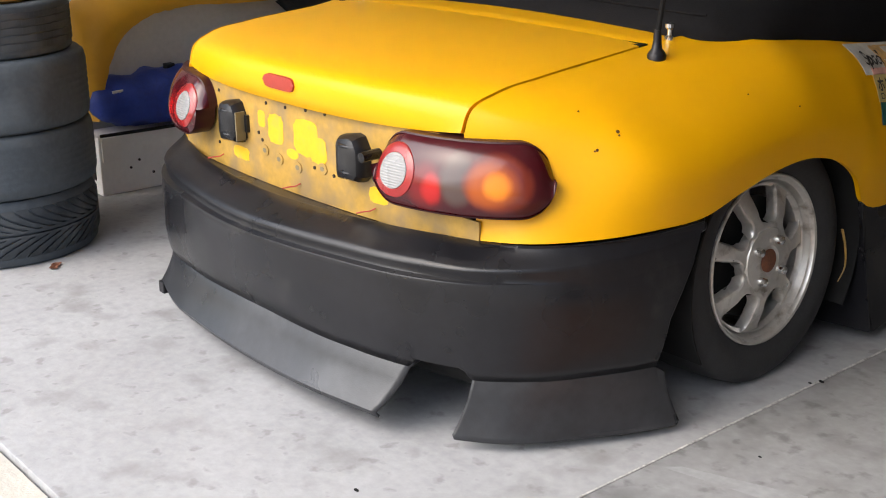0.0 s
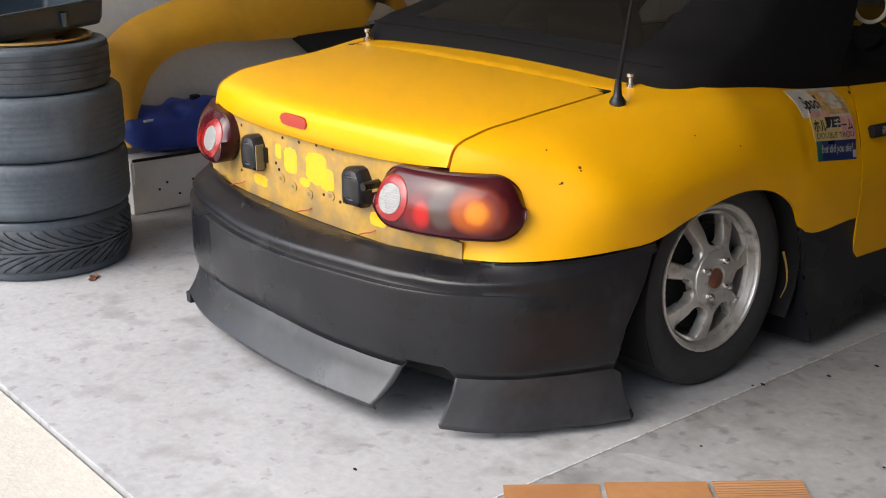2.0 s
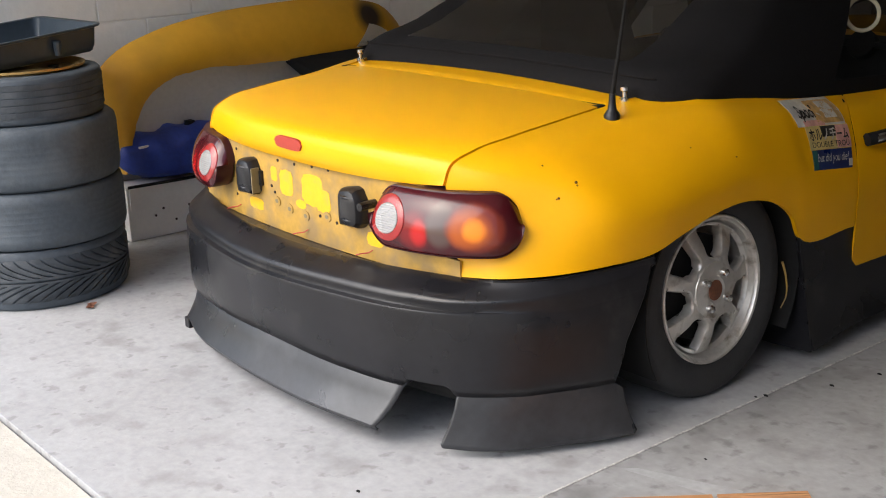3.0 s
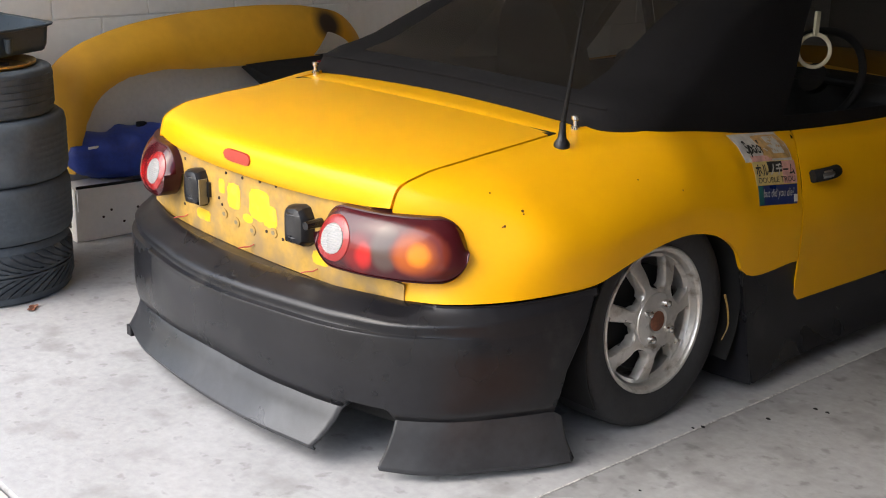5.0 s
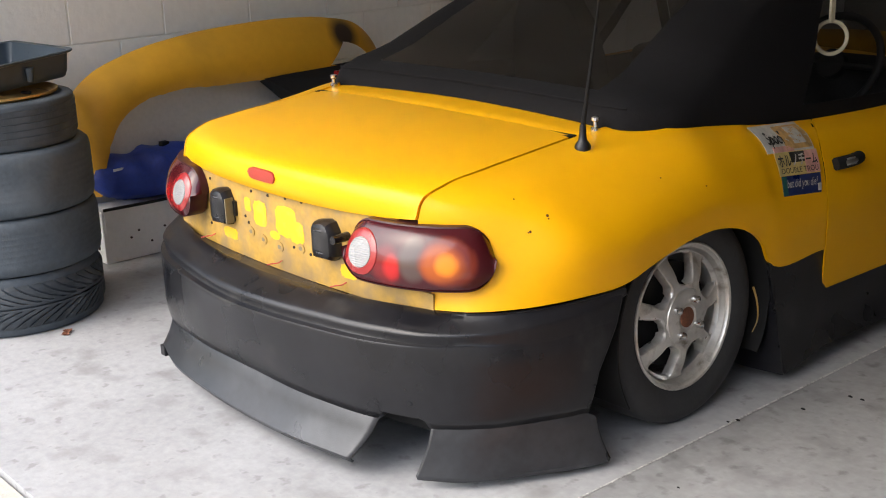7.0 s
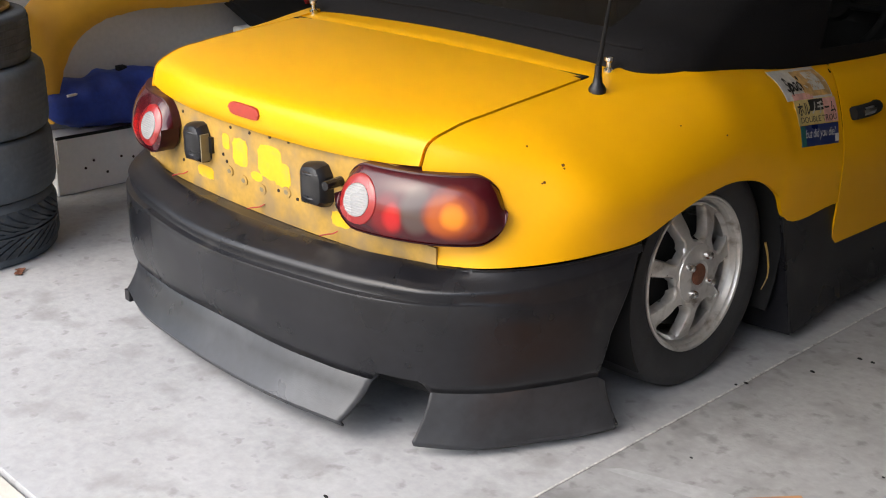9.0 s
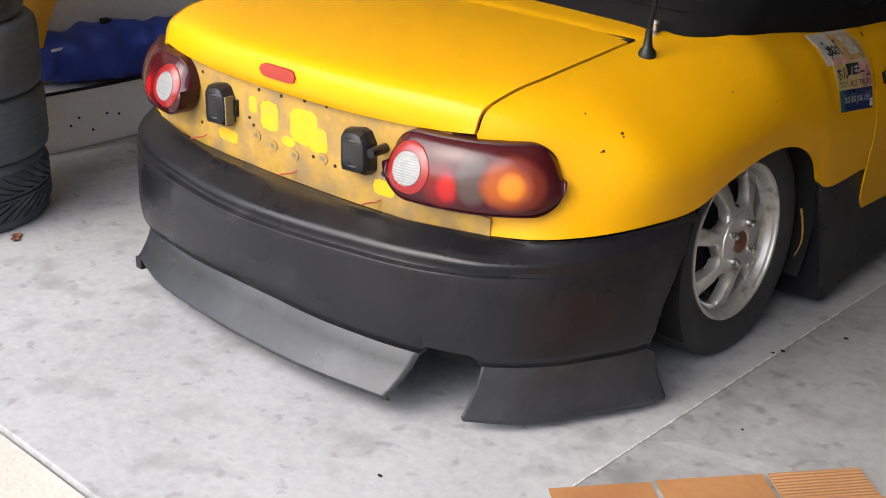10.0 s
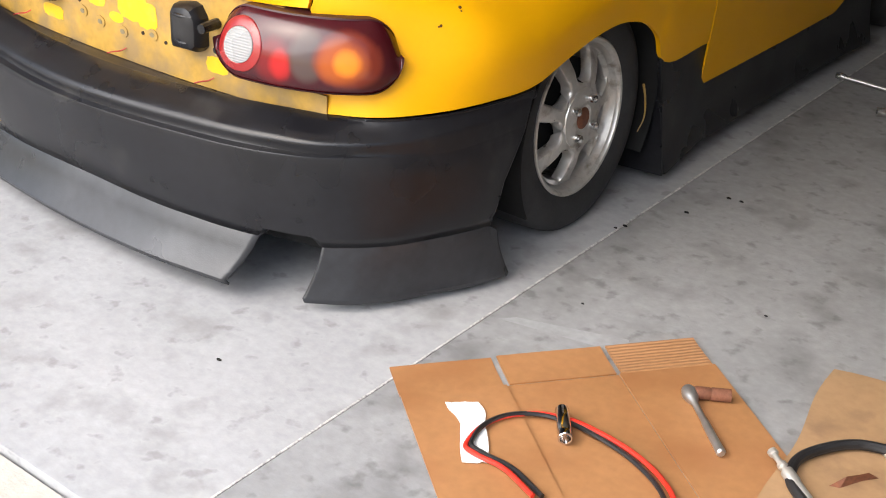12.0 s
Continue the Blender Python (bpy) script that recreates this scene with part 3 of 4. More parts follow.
def tail_lamp(side):
    flip = Vector((side, 1, 1))
    fl = lambda rows: [[Vector(p) * flip for p in r] for r in rows]
    S = [0.5 - 0.5 * math.cos(math.pi * q) for q in np.linspace(0, 1, 61)]
    V = [math.sin(math.pi / 2 * q) for q in np.linspace(-1, 1, 25)]
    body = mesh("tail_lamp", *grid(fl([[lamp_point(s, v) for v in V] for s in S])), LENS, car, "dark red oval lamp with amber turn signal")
    uvl = body.data.uv_layers.new(name="lens")
    pts = LAMP_LINE[::4]
    for poly in body.data.polygons:
        for li in poly.loop_indices:
            c = body.data.vertices[body.data.loops[li].vertex_index].co
            s = int(np.argmin((pts[:, 0] - abs(c.x)) ** 2 + (pts[:, 1] - c.y - 0.02) ** 2)) / 100
            uvl.data[li].uv = (s, (c.z - .474) / .134)
    rim = []
    for s in S:
        rim.append([lamp_point(s, 1, 0.0, 0.002), lamp_point(s, 1, .0035, 0.0), lamp_point(s, 1, .0035, -.05)])
    low = []
    for s in S:
        low.append([lamp_point(s, -1, 0.0, 0.002), lamp_point(s, -1, .0035, 0.0), lamp_point(s, -1, .0035, -.05)])
    mesh("lamp_seal", *joined(grid(fl(rim)), grid(fl(low))), GASKET, body)
    # the round reverse lens and its ring follow the dome

    def spot(r, a, lift):
        s = .172 + r * math.cos(a) / LAMP_LONG
        e = max(0.0, (.172 - s) / .172)
        return lamp_point(s, r * math.sin(a) / max(.004, .067 * math.sqrt(max(0.0, 1 - e * e))), 0.0, lift)

    turn = [2 * math.pi * k / 48 for k in range(48)]
    ring = [[spot(r, a, l) for a in turn] for r, l in ((.053, -.004), (.0525, .001), (.051, .0022), (.036, .0022), (.0345, .001))]
    mesh("red_ring", *grid(fl(ring), closed=True), RED, body, "red ring round the reverse lamp")
    core = [[spot(r, a, l) for a in turn] for r, l in ((.0345, -.002), (.0345, .002), (.0335, .003), (.025, .003), (.015, .003), (.006, .003), (.0002, .003))]
    mesh("reverse_lens", *grid(fl(core), closed=True), RIBBED, body, "clear ribbed round reverse lens")
    return body


for side in (1, -1):
    tail_lamp(side)

# high brake light
rows = []
for u in np.linspace(-1, 1, 25):
    h = .0165 * (1 - abs(u) ** 6) ** .5
    rows.append([(u * .060 + .008, -.7285 - d, .655 + v * h) for v, d in ((-1, -.004), (-.9, .002), (0, .004), (.9, .002), (1, -.004))])
mesh("brake_light", *grid(rows), mat("faded_red_lens", (0.36, 0.035, 0.02), 0.4, vary=0.1), lid, "small faded red lens")

# plate lamp housings on the bare panel: a dished shell with two ribs and a lens on its inner face
CLOUDY = mat("cloudy_lens", (0.16, 0.13, 0.07), 0.3, vary=0.2)
for side in (1, -1):
    x = .238 * side
    prof = [(-.036, -.052), (.030, -.048), (.042, -.036), (.042, .024), (.028, .047), (.012, .052), (-.032, .044), (-.040, .030), (-.040, -.040)]
    n = len(prof)
    rows = [[(x + px * k + dx, y, .528 + pz * k) for px, pz in prof] for y, k, dx in ((-.68, 1.0, 0), (-.700, 1.0, 0), (-.712, .96, 0), (-.722, .84, 0), (-.727, .66, 0), (-.729, .3, 0))]
    v, f = grid(rows, closed=True)
    f.append(tuple(range(5 * n, 6 * n)))
    pl = mesh("plate_lamp", v, f, BLACK, panel, "dusty black plastic housing", sharp=28)
    for z in (.500, .556):
        mesh("rib", *tube([(x - .030, -.719, z), (x, -.728, z), (x + .030, -.719, z)], .004, 8, 10), BLACK, pl)
    mesh("mounting_tab", *box_data(*sorted((x - side * .038, x - side * .056)), -.700, -.690, .508, .548), BLACK, pl)
    if side < 0:
        mesh("lens", *box_data(x + .0405, x + .045, -.722, -.698, .488, .556), CLOUDY, pl, "cloudy brown lens")

# antenna
ant = Vector((.605, -.193, .722))
mesh("antenna_base", *lathe([(.019, -.012), (.020, .003), (.017, .009), (.011, .017), (.0088, .032), (.0075, .055), (.0001, .055)], 24, Matrix.Translation(ant)), BLACK, car, "black rubber aerial foot")
mesh("antenna_mast", *tube([ant + Vector((0, 0, .05)), ant + Vector((.010, .012, .17)), ant + Vector((.028, .024, .345))], .0062, 8, 30, .4), DARK, car, "thin black tapered aerial")
for x in (.552, -.552):
    mesh("deck_stud", *lathe([(.012, -.01), (.012, .004), (.006, .008), (.006, .02), (.011, .024), (.011, .032), (.0001, .034)], 20, Matrix.Translation((x, -.09, .742))), CHROME, car, "small chrome stud")

# small things on the bare panel
HOLE = mat("dark_hole", (0.02, 0.012, 0.008), 0.9)
SLOT = mat("dull_pressed_metal", (0.20, 0.165, 0.10), 0.6, vary=0.2)
BRIGHT = mat("patchy_yellow_primer", (0.74, 0.42, 0.005), 0.5, vary=0.08, scale=20, stain=(0.58, 0.35, 0.05), stain_scale=30, stain_at=(0.5, 0.75))


def on_panel(x, z, r, name, material, rx=1.0, lift=.002, label=""):
    n = 20
    jag = [1 + .05 * math.sin(3 * k + 9 * x) + .03 * math.sin(7 * k) if r > .012 else 1 for k in range(n)]
    sq = (lambda c: math.copysign(abs(c) ** .55, c)) if r > .014 else (lambda c: c)
    ring = [(x + r * rx * jag[k] * sq(math.cos(2 * math.pi * k / n)), z + r * jag[k] * sq(math.sin(2 * math.pi * k / n))) for k in range(n)]
    rows = [[(px, panel_y(px) - .006 - lift + .003, pz) for px, pz in ring], [(px, panel_y(px) - .006 - lift, pz) for px, pz in ring]]
    v, f = grid(rows, closed=True)
    f.append(tuple(range(n, 2 * n)))
    mesh(name, v, f, material, panel, label, smooth=False)


for x, z in ((-.345, .455), (-.10, .590), (-.02, .592), (.06, .598), (.13, .600), (-.14, .515), (-.125, .50), (.085, .475), (.335, .455), (.155, .47), (-.33, .585)):
    on_panel(x, z, .004, "screw_hole", HOLE)
for x, z in ((-.115, .478), (-.055, .468), (.02, .463), (.115, .478)):
    on_panel(x, z, .013, "stamped_slot", FADED, 1.2, .0025)
    on_panel(x, z, .0055, "slot_recess", SLOT, 1.3, .0032)
for x, z, r, w in ((-.065, .535, .035, .9), (.055, .535, .042, 1.1), (.10, .515, .03, 1.0), (-.125, .55, .02, .8), (.30, .455, .018, 1.6), (-.23, .45, .016, 2.4), (.0, .49, .012, 2.0)):
    on_panel(x, z, r, "paint_patch", BRIGHT, w, .0006)
mesh("rubber_stop", *tube([(.300, -.665, .545), (.306, -.70, .546), (.31, -.735, .546)], .012, 10, 12, .85), BLACK, panel)
mesh("rubber_stop", *tube([(.335, -.665, .505), (.335, -.70, .505), (.335, -.722, .505)], .008, 10, 12, .85), BLACK, panel)
WIRE = mat("red_wire", (0.40, 0.02, 0.01), 0.5, vary=0.2)
for x in (-.345, .01, .275):
    y = panel_y(x) - .006
    mesh("loose_wire", *tube([(x - .012, y - .030, .416), (x, y - .020, .420), (x + .008, y - .010, .421), (x + .018, y - .002, .428)], .0016, 6, 16), WIRE, panel, "thin red wire end")

# stickers and chips on the wing
WING = np.array(across([TOP, SHOULDER, FLANK, EDGE], 260, 90)).reshape(-1, 3)


def on_wing(y, z, lift):
    d = (WING[:, 1] - y) ** 2 + (WING[:, 2] - z) ** 2 + np.where(WING[:, 0] < .6, 1, 0)
    near = np.argsort(d)[:6]
    wt = 1 / (d[near] + 1e-6)
    return (float((WING[near, 0] * wt).sum() / wt.sum()) + lift, y, z + lift * .35)


def sticker_at(u, v):
    """A place on the sticker field: u forward, v downward, both 0 to 1."""
    top = np.array((.318, .703)) * (1 - u) + np.array((.545, .685)) * u
    low = np.array((.303, .537)) * (1 - u) + np.array((.507, .514)) * u
    return top * (1 - v) + low * v


def sticker(name, u0, u1, v0, v1, material, lift=.002, label="", parent=None):
    rows = [[on_wing(*sticker_at(u, v), lift) for u in np.linspace(u0, u1, 14)] for v in np.linspace(v0, v1, 10)]
    return mesh(name, *grid(rows), material, parent or car, label, thick=0.0008)


def lettering(text, u0, u1, v0, v1, material, parent, lift=.0048, slant=0.0, bold=0.0):
    cu = bpy.data.curves.new("lettering", "FONT")
    cu.body, cu.shear, cu.resolution_u, cu.offset = text, slant, 3, bold
    tmp = bpy.data.objects.new("lettering", cu)
    scene.collection.objects.link(tmp)
    bpy.context.view_layer.update()
    me = bpy.data.meshes.new_from_object(tmp)
    bpy.data.objects.remove(tmp)
    co = np.array([v.co[:] for v in me.vertices])
    lo, hi = co.min(0), co.max(0)
    for v in me.vertices:
        u = u0 + (v.co.x - lo[0]) / (hi[0] - lo[0]) * (u1 - u0)
        w = v1 - (v.co.y - lo[1]) / (hi[1] - lo[1]) * (v1 - v0)
        v.co = on_wing(*sticker_at(u, w), lift)
    me.materials.append(material)
    ob = new("lettering", me)
    ob.parent = parent
    ob.matrix_parent_inverse = parent.matrix_world.inverted()
    return ob


PAPER = mat("white_sticker", (0.52, 0.50, 0.45), 0.5, vary=0.2, scale=30)
INK = mat("black_ink", (0.02, 0.018, 0.015), 0.5)
PALE = mat("pale_pink_print", (0.62, 0.33, 0.28), 0.4, vary=0.3, scale=25)
TAN = mat("tan_print", (0.50, 0.30, 0.10), 0.4, vary=0.4, scale=30)
NAVY = mat("blue_sticker", (0.012, 0.025, 0.11), 0.35, vary=0.3, scale=20)
TEAL = mat("green_print", (0.02, 0.12, 0.10), 0.4, vary=0.3, scale=30)
s1 = sticker("sticker", 0.0, .97, 0.0, .36, PAPER, label="white and tan printed sticker with black lettering")
sticker("print", .42, .95, .03, .33, TAN, .003, parent=s1)
sticker("print", .62, .85, .05, .26, PAPER, .0036, parent=s1)
sticker("print", .14, .55, .28, .36, PALE, .003, parent=s1)
lettering("Spool", .10, .46, .08, .30, INK, s1, slant=.3, bold=.02)
s2 = sticker("sticker", .12, 1.0, .362, .70, mat("faded_yellow_print", (0.62, 0.48, 0.18), 0.4, vary=0.2, scale=25), label="faded yellow and pink sticker with black lettering")
sticker("print", .70, .99, .37, .69, PALE, .003, parent=s2)
sticker("print", .42, .72, .37, .52, INK, .003, parent=s2)
lettering("ホル", .14, .40, .40, .57, INK, s2, bold=.022)
lettering("ノチ", .43, .69, .40, .57, PAPER, s2, bold=.022)
lettering("ーム", .71, .95, .42, .57, INK, s2, bold=.022)
lettering("DOUBLE TROU", .16, .94, .59, .67, INK, s2)
s3 = sticker("sticker", .14, .99, .705, 1.0, NAVY, label="dark blue sticker with white slanted lettering")
sticker("print", .14, .24, .71, .99, TEAL, .003, parent=s3)
sticker("print", .91, .985, .86, .97, PAPER, .003, parent=s3)
lettering("but did you die?", .22, .90, .76, .92, PAPER, s3, slant=.3)
CHIP = mat("rust_chip", (0.10, 0.035, 0.01), 0.8, vary=0.4, scale=200)
for y, z, r in ((-.437, .623, .0034), (-.438, .617, .0020), (-.479, .592, .0030), (-.483, .590, .0018), (-.479, .658, .002), (-.10, .655, .0018), (.02, .62, .0018)):
    p = Vector(on_wing(y, z, .0))
    mesh("rust_chip", *lathe([(r, -.003), (r, .0012), (r * .7, .0018), (.0001, .0018)], 9, Matrix.LocRotScale(p, Vector((.92, -.25, .3)).to_track_quat("Z", "Y"), None)), CHIP, car)
# door handle
handle = mesh("door_handle", *tube([(.824, .592, .577), (.829, .605, .579), (.829, .655, .579), (.824, .668, .578)], .014, 12, 20), CHROME, car, "chrome pull in a dark recess")
mesh("handle_recess", *tube([(.816, .58, .576), (.820, .59, .577), (.820, .685, .577), (.816, .695, .576)], .018, 12, 20), DARK, car)
# yellow flap edge behind the wheel
mesh("arch_liner_edge", *tube([(.795, .255, .30), (.797, .27, .26), (.797, .275, .20), (.79, .265, .17)], .0032, 6, 20, .4), FADED, car)
for side in (1, -1):
    rows = [[(side * x, .02 + r * math.cos(a), .27 + r * math.sin(a)) for x in (.57, .80)] for r, a in [(.305, q) for q in np.linspace(-.55, math.pi + .55, 36)]]
    mesh("arch_liner", *grid(rows), DARK, car, thick=0.004)
    block("inner_arch", *sorted((side * .55, side * .57)), -.30, .36, .1, .60, DARK, car)

# cabin seen through the windows
TRIM = mat("black_cabin_trim", (0.02, 0.02, 0.02), 0.7, vary=0.2)
for x in (-.34, .34):
    prof = [(.20, .62), (.19, .76), (.16, .88), (.11, .96), (0, .985), (-.11, .96), (-.16, .88), (-.19, .76), (-.20, .62), (-.21, .35), (.21, .35)]
    rows = [[(x + px * k, y + (z - .35) * -.18, z if z < .5 else .35 + (z - .35) * (.97 + .03 * k)) for px, z in prof] for y, k in ((.72, .75), (.735, .94), (.76, 1.0), (.80, 1.0), (.825, .92), (.835, .7))]
    v, f = grid(rows, closed=True)
    n = len(prof)
    f += [tuple(range(n)), tuple(range(5 * n, 6 * n))]
    mesh("seat_back", v, f, TRIM, car, "black high-backed seat")
    block("seat_base", x - .22, x + .22, .80, 1.25, .28, .42, TRIM, car, bevel=.04)
block("dashboard", -.66, .66, 1.42, 1.72, .45, .70, TRIM, car, bevel=.05)
m = pose(.34, 1.30, .72, 62, 0, 0)
mesh("steering_wheel", *joined(lathe([(.170 + .013 * math.cos(q), .013 * math.sin(q)) for q in np.linspace(0, 2 * math.pi, 13)], 48, m), disc(.05, .01, 24, m, .03), tube([m @ Vector((-.17, 0, 0)), m @ Vector((0, 0, 0)), m @ Vector((.17, 0, 0))], .012, 8, 8)), TRIM, car)
for x in (-.60, .60):
    mesh("windscreen_pillar", *tube([(x * 1.13, 1.72, .66), (x * 1.02, 1.57, .88), (x * .90, 1.43, 1.05)], .022, 8, 20), DARK, car)
mesh("windscreen_header", *tube([(-.54, 1.43, 1.05), (0, 1.40, 1.085), (.54, 1.43, 1.05)], .022, 8, 20), DARK, car)
rows = [[(x * (1.1 - .25 * s), 1.73 - .3 * s - .06 * (x / .6) ** 2 * 0 + .03 * (1 - (x / .6) ** 2), .67 + .39 * s) for x in np.linspace(-.6, .6, 13)] for s in np.linspace(0, 1, 8)]
# Glass tinted dark in place of the dim garage ahead of the car.
mesh("windscreen", *grid(rows), glass("shade_darkened_windscreen", (0.02, 0.022, 0.022), 0.75, 0.02, 0.3), car)
block("mirror", -.11, .11, 1.40, 1.425, .955, 1.01, TRIM, car, bevel=.01)
# ring handle on a strap
RINGM = mat("cream_plastic", (0.62, 0.58, 0.42), 0.45, vary=0.1)
ring = thing("hanging_ring", (.605, .86, .98), "cream plastic strap ring hanging inside the car window", "handle")
m = Matrix.LocRotScale((.605, .86, .872), Vector((.75, -.62, .1)).to_track_quat('Z', 'Y'), None)
mesh("ring", *lathe([(.047 + .006 * math.cos(q), .006 * math.sin(q)) for q in np.linspace(0, 2 * math.pi, 11)], 40, m), RINGM, ring)
mesh("strap", *box_data(.601, .609, .850, .870, .915, .985), RINGM, ring)


# ---- tyres and clutter by the wall ----
STACK = Vector((-1.345, -.89, 0))
TREAD = mat("tyre_tread_rubber", (0.033, 0.040, 0.048), 0.7, vary=0.25, scale=9, fine=70, stain=(0.09, 0.10, 0.11), stain_scale=12, stain_at=(0.45, 0.75))


def stack_tyre(z, r, h, inner, dx, dy, label, blocks):
    """A tyre lying flat, its tread cut into blocks where asked."""
    at = STACK + Vector((dx, dy, z))
    t = thing("car_tyre", at, label, "tyre", "stacked tyres")
    m = Matrix.Translation(at)
    deep = .008 if blocks else .0
    prof = [(inner, .10 * h), (inner + .006, .03 * h), (inner + .02, .0), (r - .05, 0), (r - .016, .012 * h), (r - .005 - deep * .5, .06 * h), (r - .001 - deep, .16 * h)]
    for k in range(6):
        c = h * (.25 + .1 * k)
        if not blocks:
            prof += [(r, c - .008), (r - .0015, c - .001), (r, c + .006)]
        else:
            prof += [(r - deep, c)]
    prof += [(r - .001 - deep, .84 * h), (r - .005 - deep * .5, .94 * h), (r - .016, .988 * h), (r - .05, h), (inner + .02, h), (inner + .006, .97 * h), (inner, .90 * h)]
    mesh("carcass", *lathe(prof, 96, m), RUBBER, t, sharp=45)
    if blocks == "directional":
        sets = []
        n = 44
        for k in range(n):
            for sgn in (1, -1):
                pts = []
                for q in np.linspace(0, 1, 7):
                    zz = h * (.5 + sgn * (.035 + .36 * q))
                    a = 2 * math.pi * (k + (.5 if sgn < 0 else 0)) / n + .42 * (1 - q) ** 1.6
                    w = 2 * math.pi / n * (.30 + .12 * q)
                    rr = r - (.014 * max(0, q - .75) / .25)
                    pts.append([(at.x + rad * math.cos(a + e * w), at.y + rad * math.sin(a + e * w), at.z + zz) for rad, e in ((r - .014, -1), (rr, -1), (rr, -.2), (rr, .6), (rr, 1), (r - .014, 1))])
                sets.append(grid(pts))
        for zc in (.465, .535):
            sets.append(lathe([(r - .01, h * (zc - .02)), (r, h * (zc - .018)), (r, h * (zc + .018)), (r - .01, h * (zc + .02))], 96, m))
        mesh("tread", *joined(*sets), TREAD, t, "worn directional tread", sharp=30)
    elif blocks == "ribs":
        sets = []
        for zc, hw, n in ((.24, .060, 96), (.385, .060, 120), (.53, .060, 120), (.675, .060, 120), (.81, .050, 96)):
            for k in range(n):
                a0, a1 = 2 * math.pi * (k + .04) / n, 2 * math.pi * (k + .96) / n
                rows = [[(at.x + rad * math.cos(a), at.y + rad * math.sin(a), at.z + h * zz) for rad, zz in ((r - .009, zc - hw), (r - .0055, zc - hw), (r - .0055, zc + hw), (r - .009, zc + hw))] for a in (a0, (a0 + a1) / 2, a1)]
                sets.append(grid(rows))
        mesh("tread", *joined(*sets), TREAD, t, "fine tread blocks", sharp=30)
    return t


stack_tyre(0.0, .292, .195, .19, 0, 0, "worn black tyre with deep directional tread, lowest in stack", "directional")
stack_tyre(.195, .290, .185, .19, .006, .008, "smooth bald black tyre lying in a stack", "")
stack_tyre(.38, .284, .205, .19, .008, .012, "smooth bald black tyre lying in a stack", "")
stack_tyre(.585, .260, .148, .17, .004, .012, "narrow black tyre with fine tread blocks on a stack", "ribs")
spare = thing("spare_wheel_rim", STACK + Vector((.004, .012, .70)), "tarnished gold wheel rim in the top tyre", "wheel rim")
m = Matrix.Translation(STACK + Vector((.004, .012, .585)))
mesh("rim", *lathe([(.172, .02), (.190, .142), (.200, .158), (.206, .162), (.206, .155), (.192, .148), (.184, .154), (.176, .143), (.12, .136), (.06, .146), (.0001, .146)], 72, m), GOLD, spare)
for k in range(5):
    a = k * 2 * math.pi / 5 + .35
    mesh("vent_hole", *lathe([(.0001, .134), (.017, .134), (.017, .1445), (.0001, .145)], 16, m @ Matrix.Translation((.115 * math.cos(a), .115 * math.sin(a), 0))), HOLE, spare)

# tray: rounded rectangle shells
def rounded(cx, cy, hx, hy, r, turn, n=8):
    pts = []
    for qx, qy, a0 in ((1, 1, 0), (-1, 1, 90), (-1, -1, 180), (1, -1, 270)):
        for k in range(n):
            a = radians(a0 + 90 * k / (n - 1))
            x, y = qx * (hx - r) + r * math.cos(a), qy * (hy - r) + r * math.sin(a)
            pts.append((cx + x * math.cos(turn) - y * math.sin(turn), cy + x * math.sin(turn) + y * math.cos(turn)))
    return pts


tray = thing("plastic_tray", (-1.47, -.88, .745), "dark slate plastic storage tray on stacked tyres", "tray")
rows = []
for z, g in ((.752, -.2), (.748, -.025), (.752, -.018), (.80, -.010), (.856, -.004), (.860, .012), (.866, .014), (.868, .010), (.866, -.006), (.80, -.014), (.757, -.024), (.757, -.2)):
    rows.append([(x, y, z - .012 + .085 * (y + .62) + (.03 if z < .80 else 0)) for x, y in rounded(-1.495, -.895, .22 + g, .27 + g, max(.006, .035 + g), radians(4))])
mesh("tray_shell", *grid(rows, closed=True), TRAY, tray, sharp=40)
for k, (x, y) in enumerate(((-1.255, -.76), (-1.258, -1.0), (-1.39, -.618), (-1.57, -.618))):
    mesh("tray_rib", *lathe([(.0001, .815), (.010, .815), (.014, .86), (.0001, .86)], 10, Matrix.Translation((x - .02, y - .01, -.034 + .085 * (y + .62)))), TRAY, tray)

box = thing("box", (-1.72, 0, 0), "white cardboard box with specks against the wall", "box")
block("carton", -1.855, -1.60, -.44, .45, .0, .205, WHITE, box, bevel=.004)
block("flap", -1.60, -1.594, -.43, .44, .12, .203, WHITE, box)
block("side_opening", -1.70, -1.64, -.4435, -.4395, .05, .12, HOLE, box)
for k in range(5):
    y, z = -.33 + .045 * k + .012 * math.sin(5 * k), .085 + .03 * math.sin(2.3 * k)
    mesh("speck", *lathe([(.005, -.001), (.005, .001), (.0001, .001)], 7, Matrix.LocRotScale((-1.598 if z < .12 else -1.592, y, z), Vector((1, 0, 0)).to_track_quat("Z", "Y"), None)), HOLE, box)

# bag: a sagging sack
rows = []
for i in range(41):
    y = -.44 + .72 * i / 40
    e = math.sin(math.pi * min(1, max(0, i / 40))) ** .35
    row = []
    for k in range(28):
        a = 2 * math.pi * k / 28
        rx, rz = .125 * e, .094 * e
        cx, cz = math.cos(a), math.sin(a)
        x = -1.68 + rx * (abs(cx) ** .7) * (1 if cx > 0 else -1)
        z = .302 + rz * (abs(cz) ** .75) * (1 if cz > 0 else -1)
        n = noise.noise(Vector((x * 9, y * 7, z * 9))) * .026 + noise.noise(Vector((x * 20, y * 16, z * 20))) * .012 - .035 * abs(noise.noise(Vector((y * 7 + z * 6, z * 9 - y * 4, 1)))) + .012
        row.append((x + n * cx, y, max(.207, z + n * cz)))
    rows.append(row)
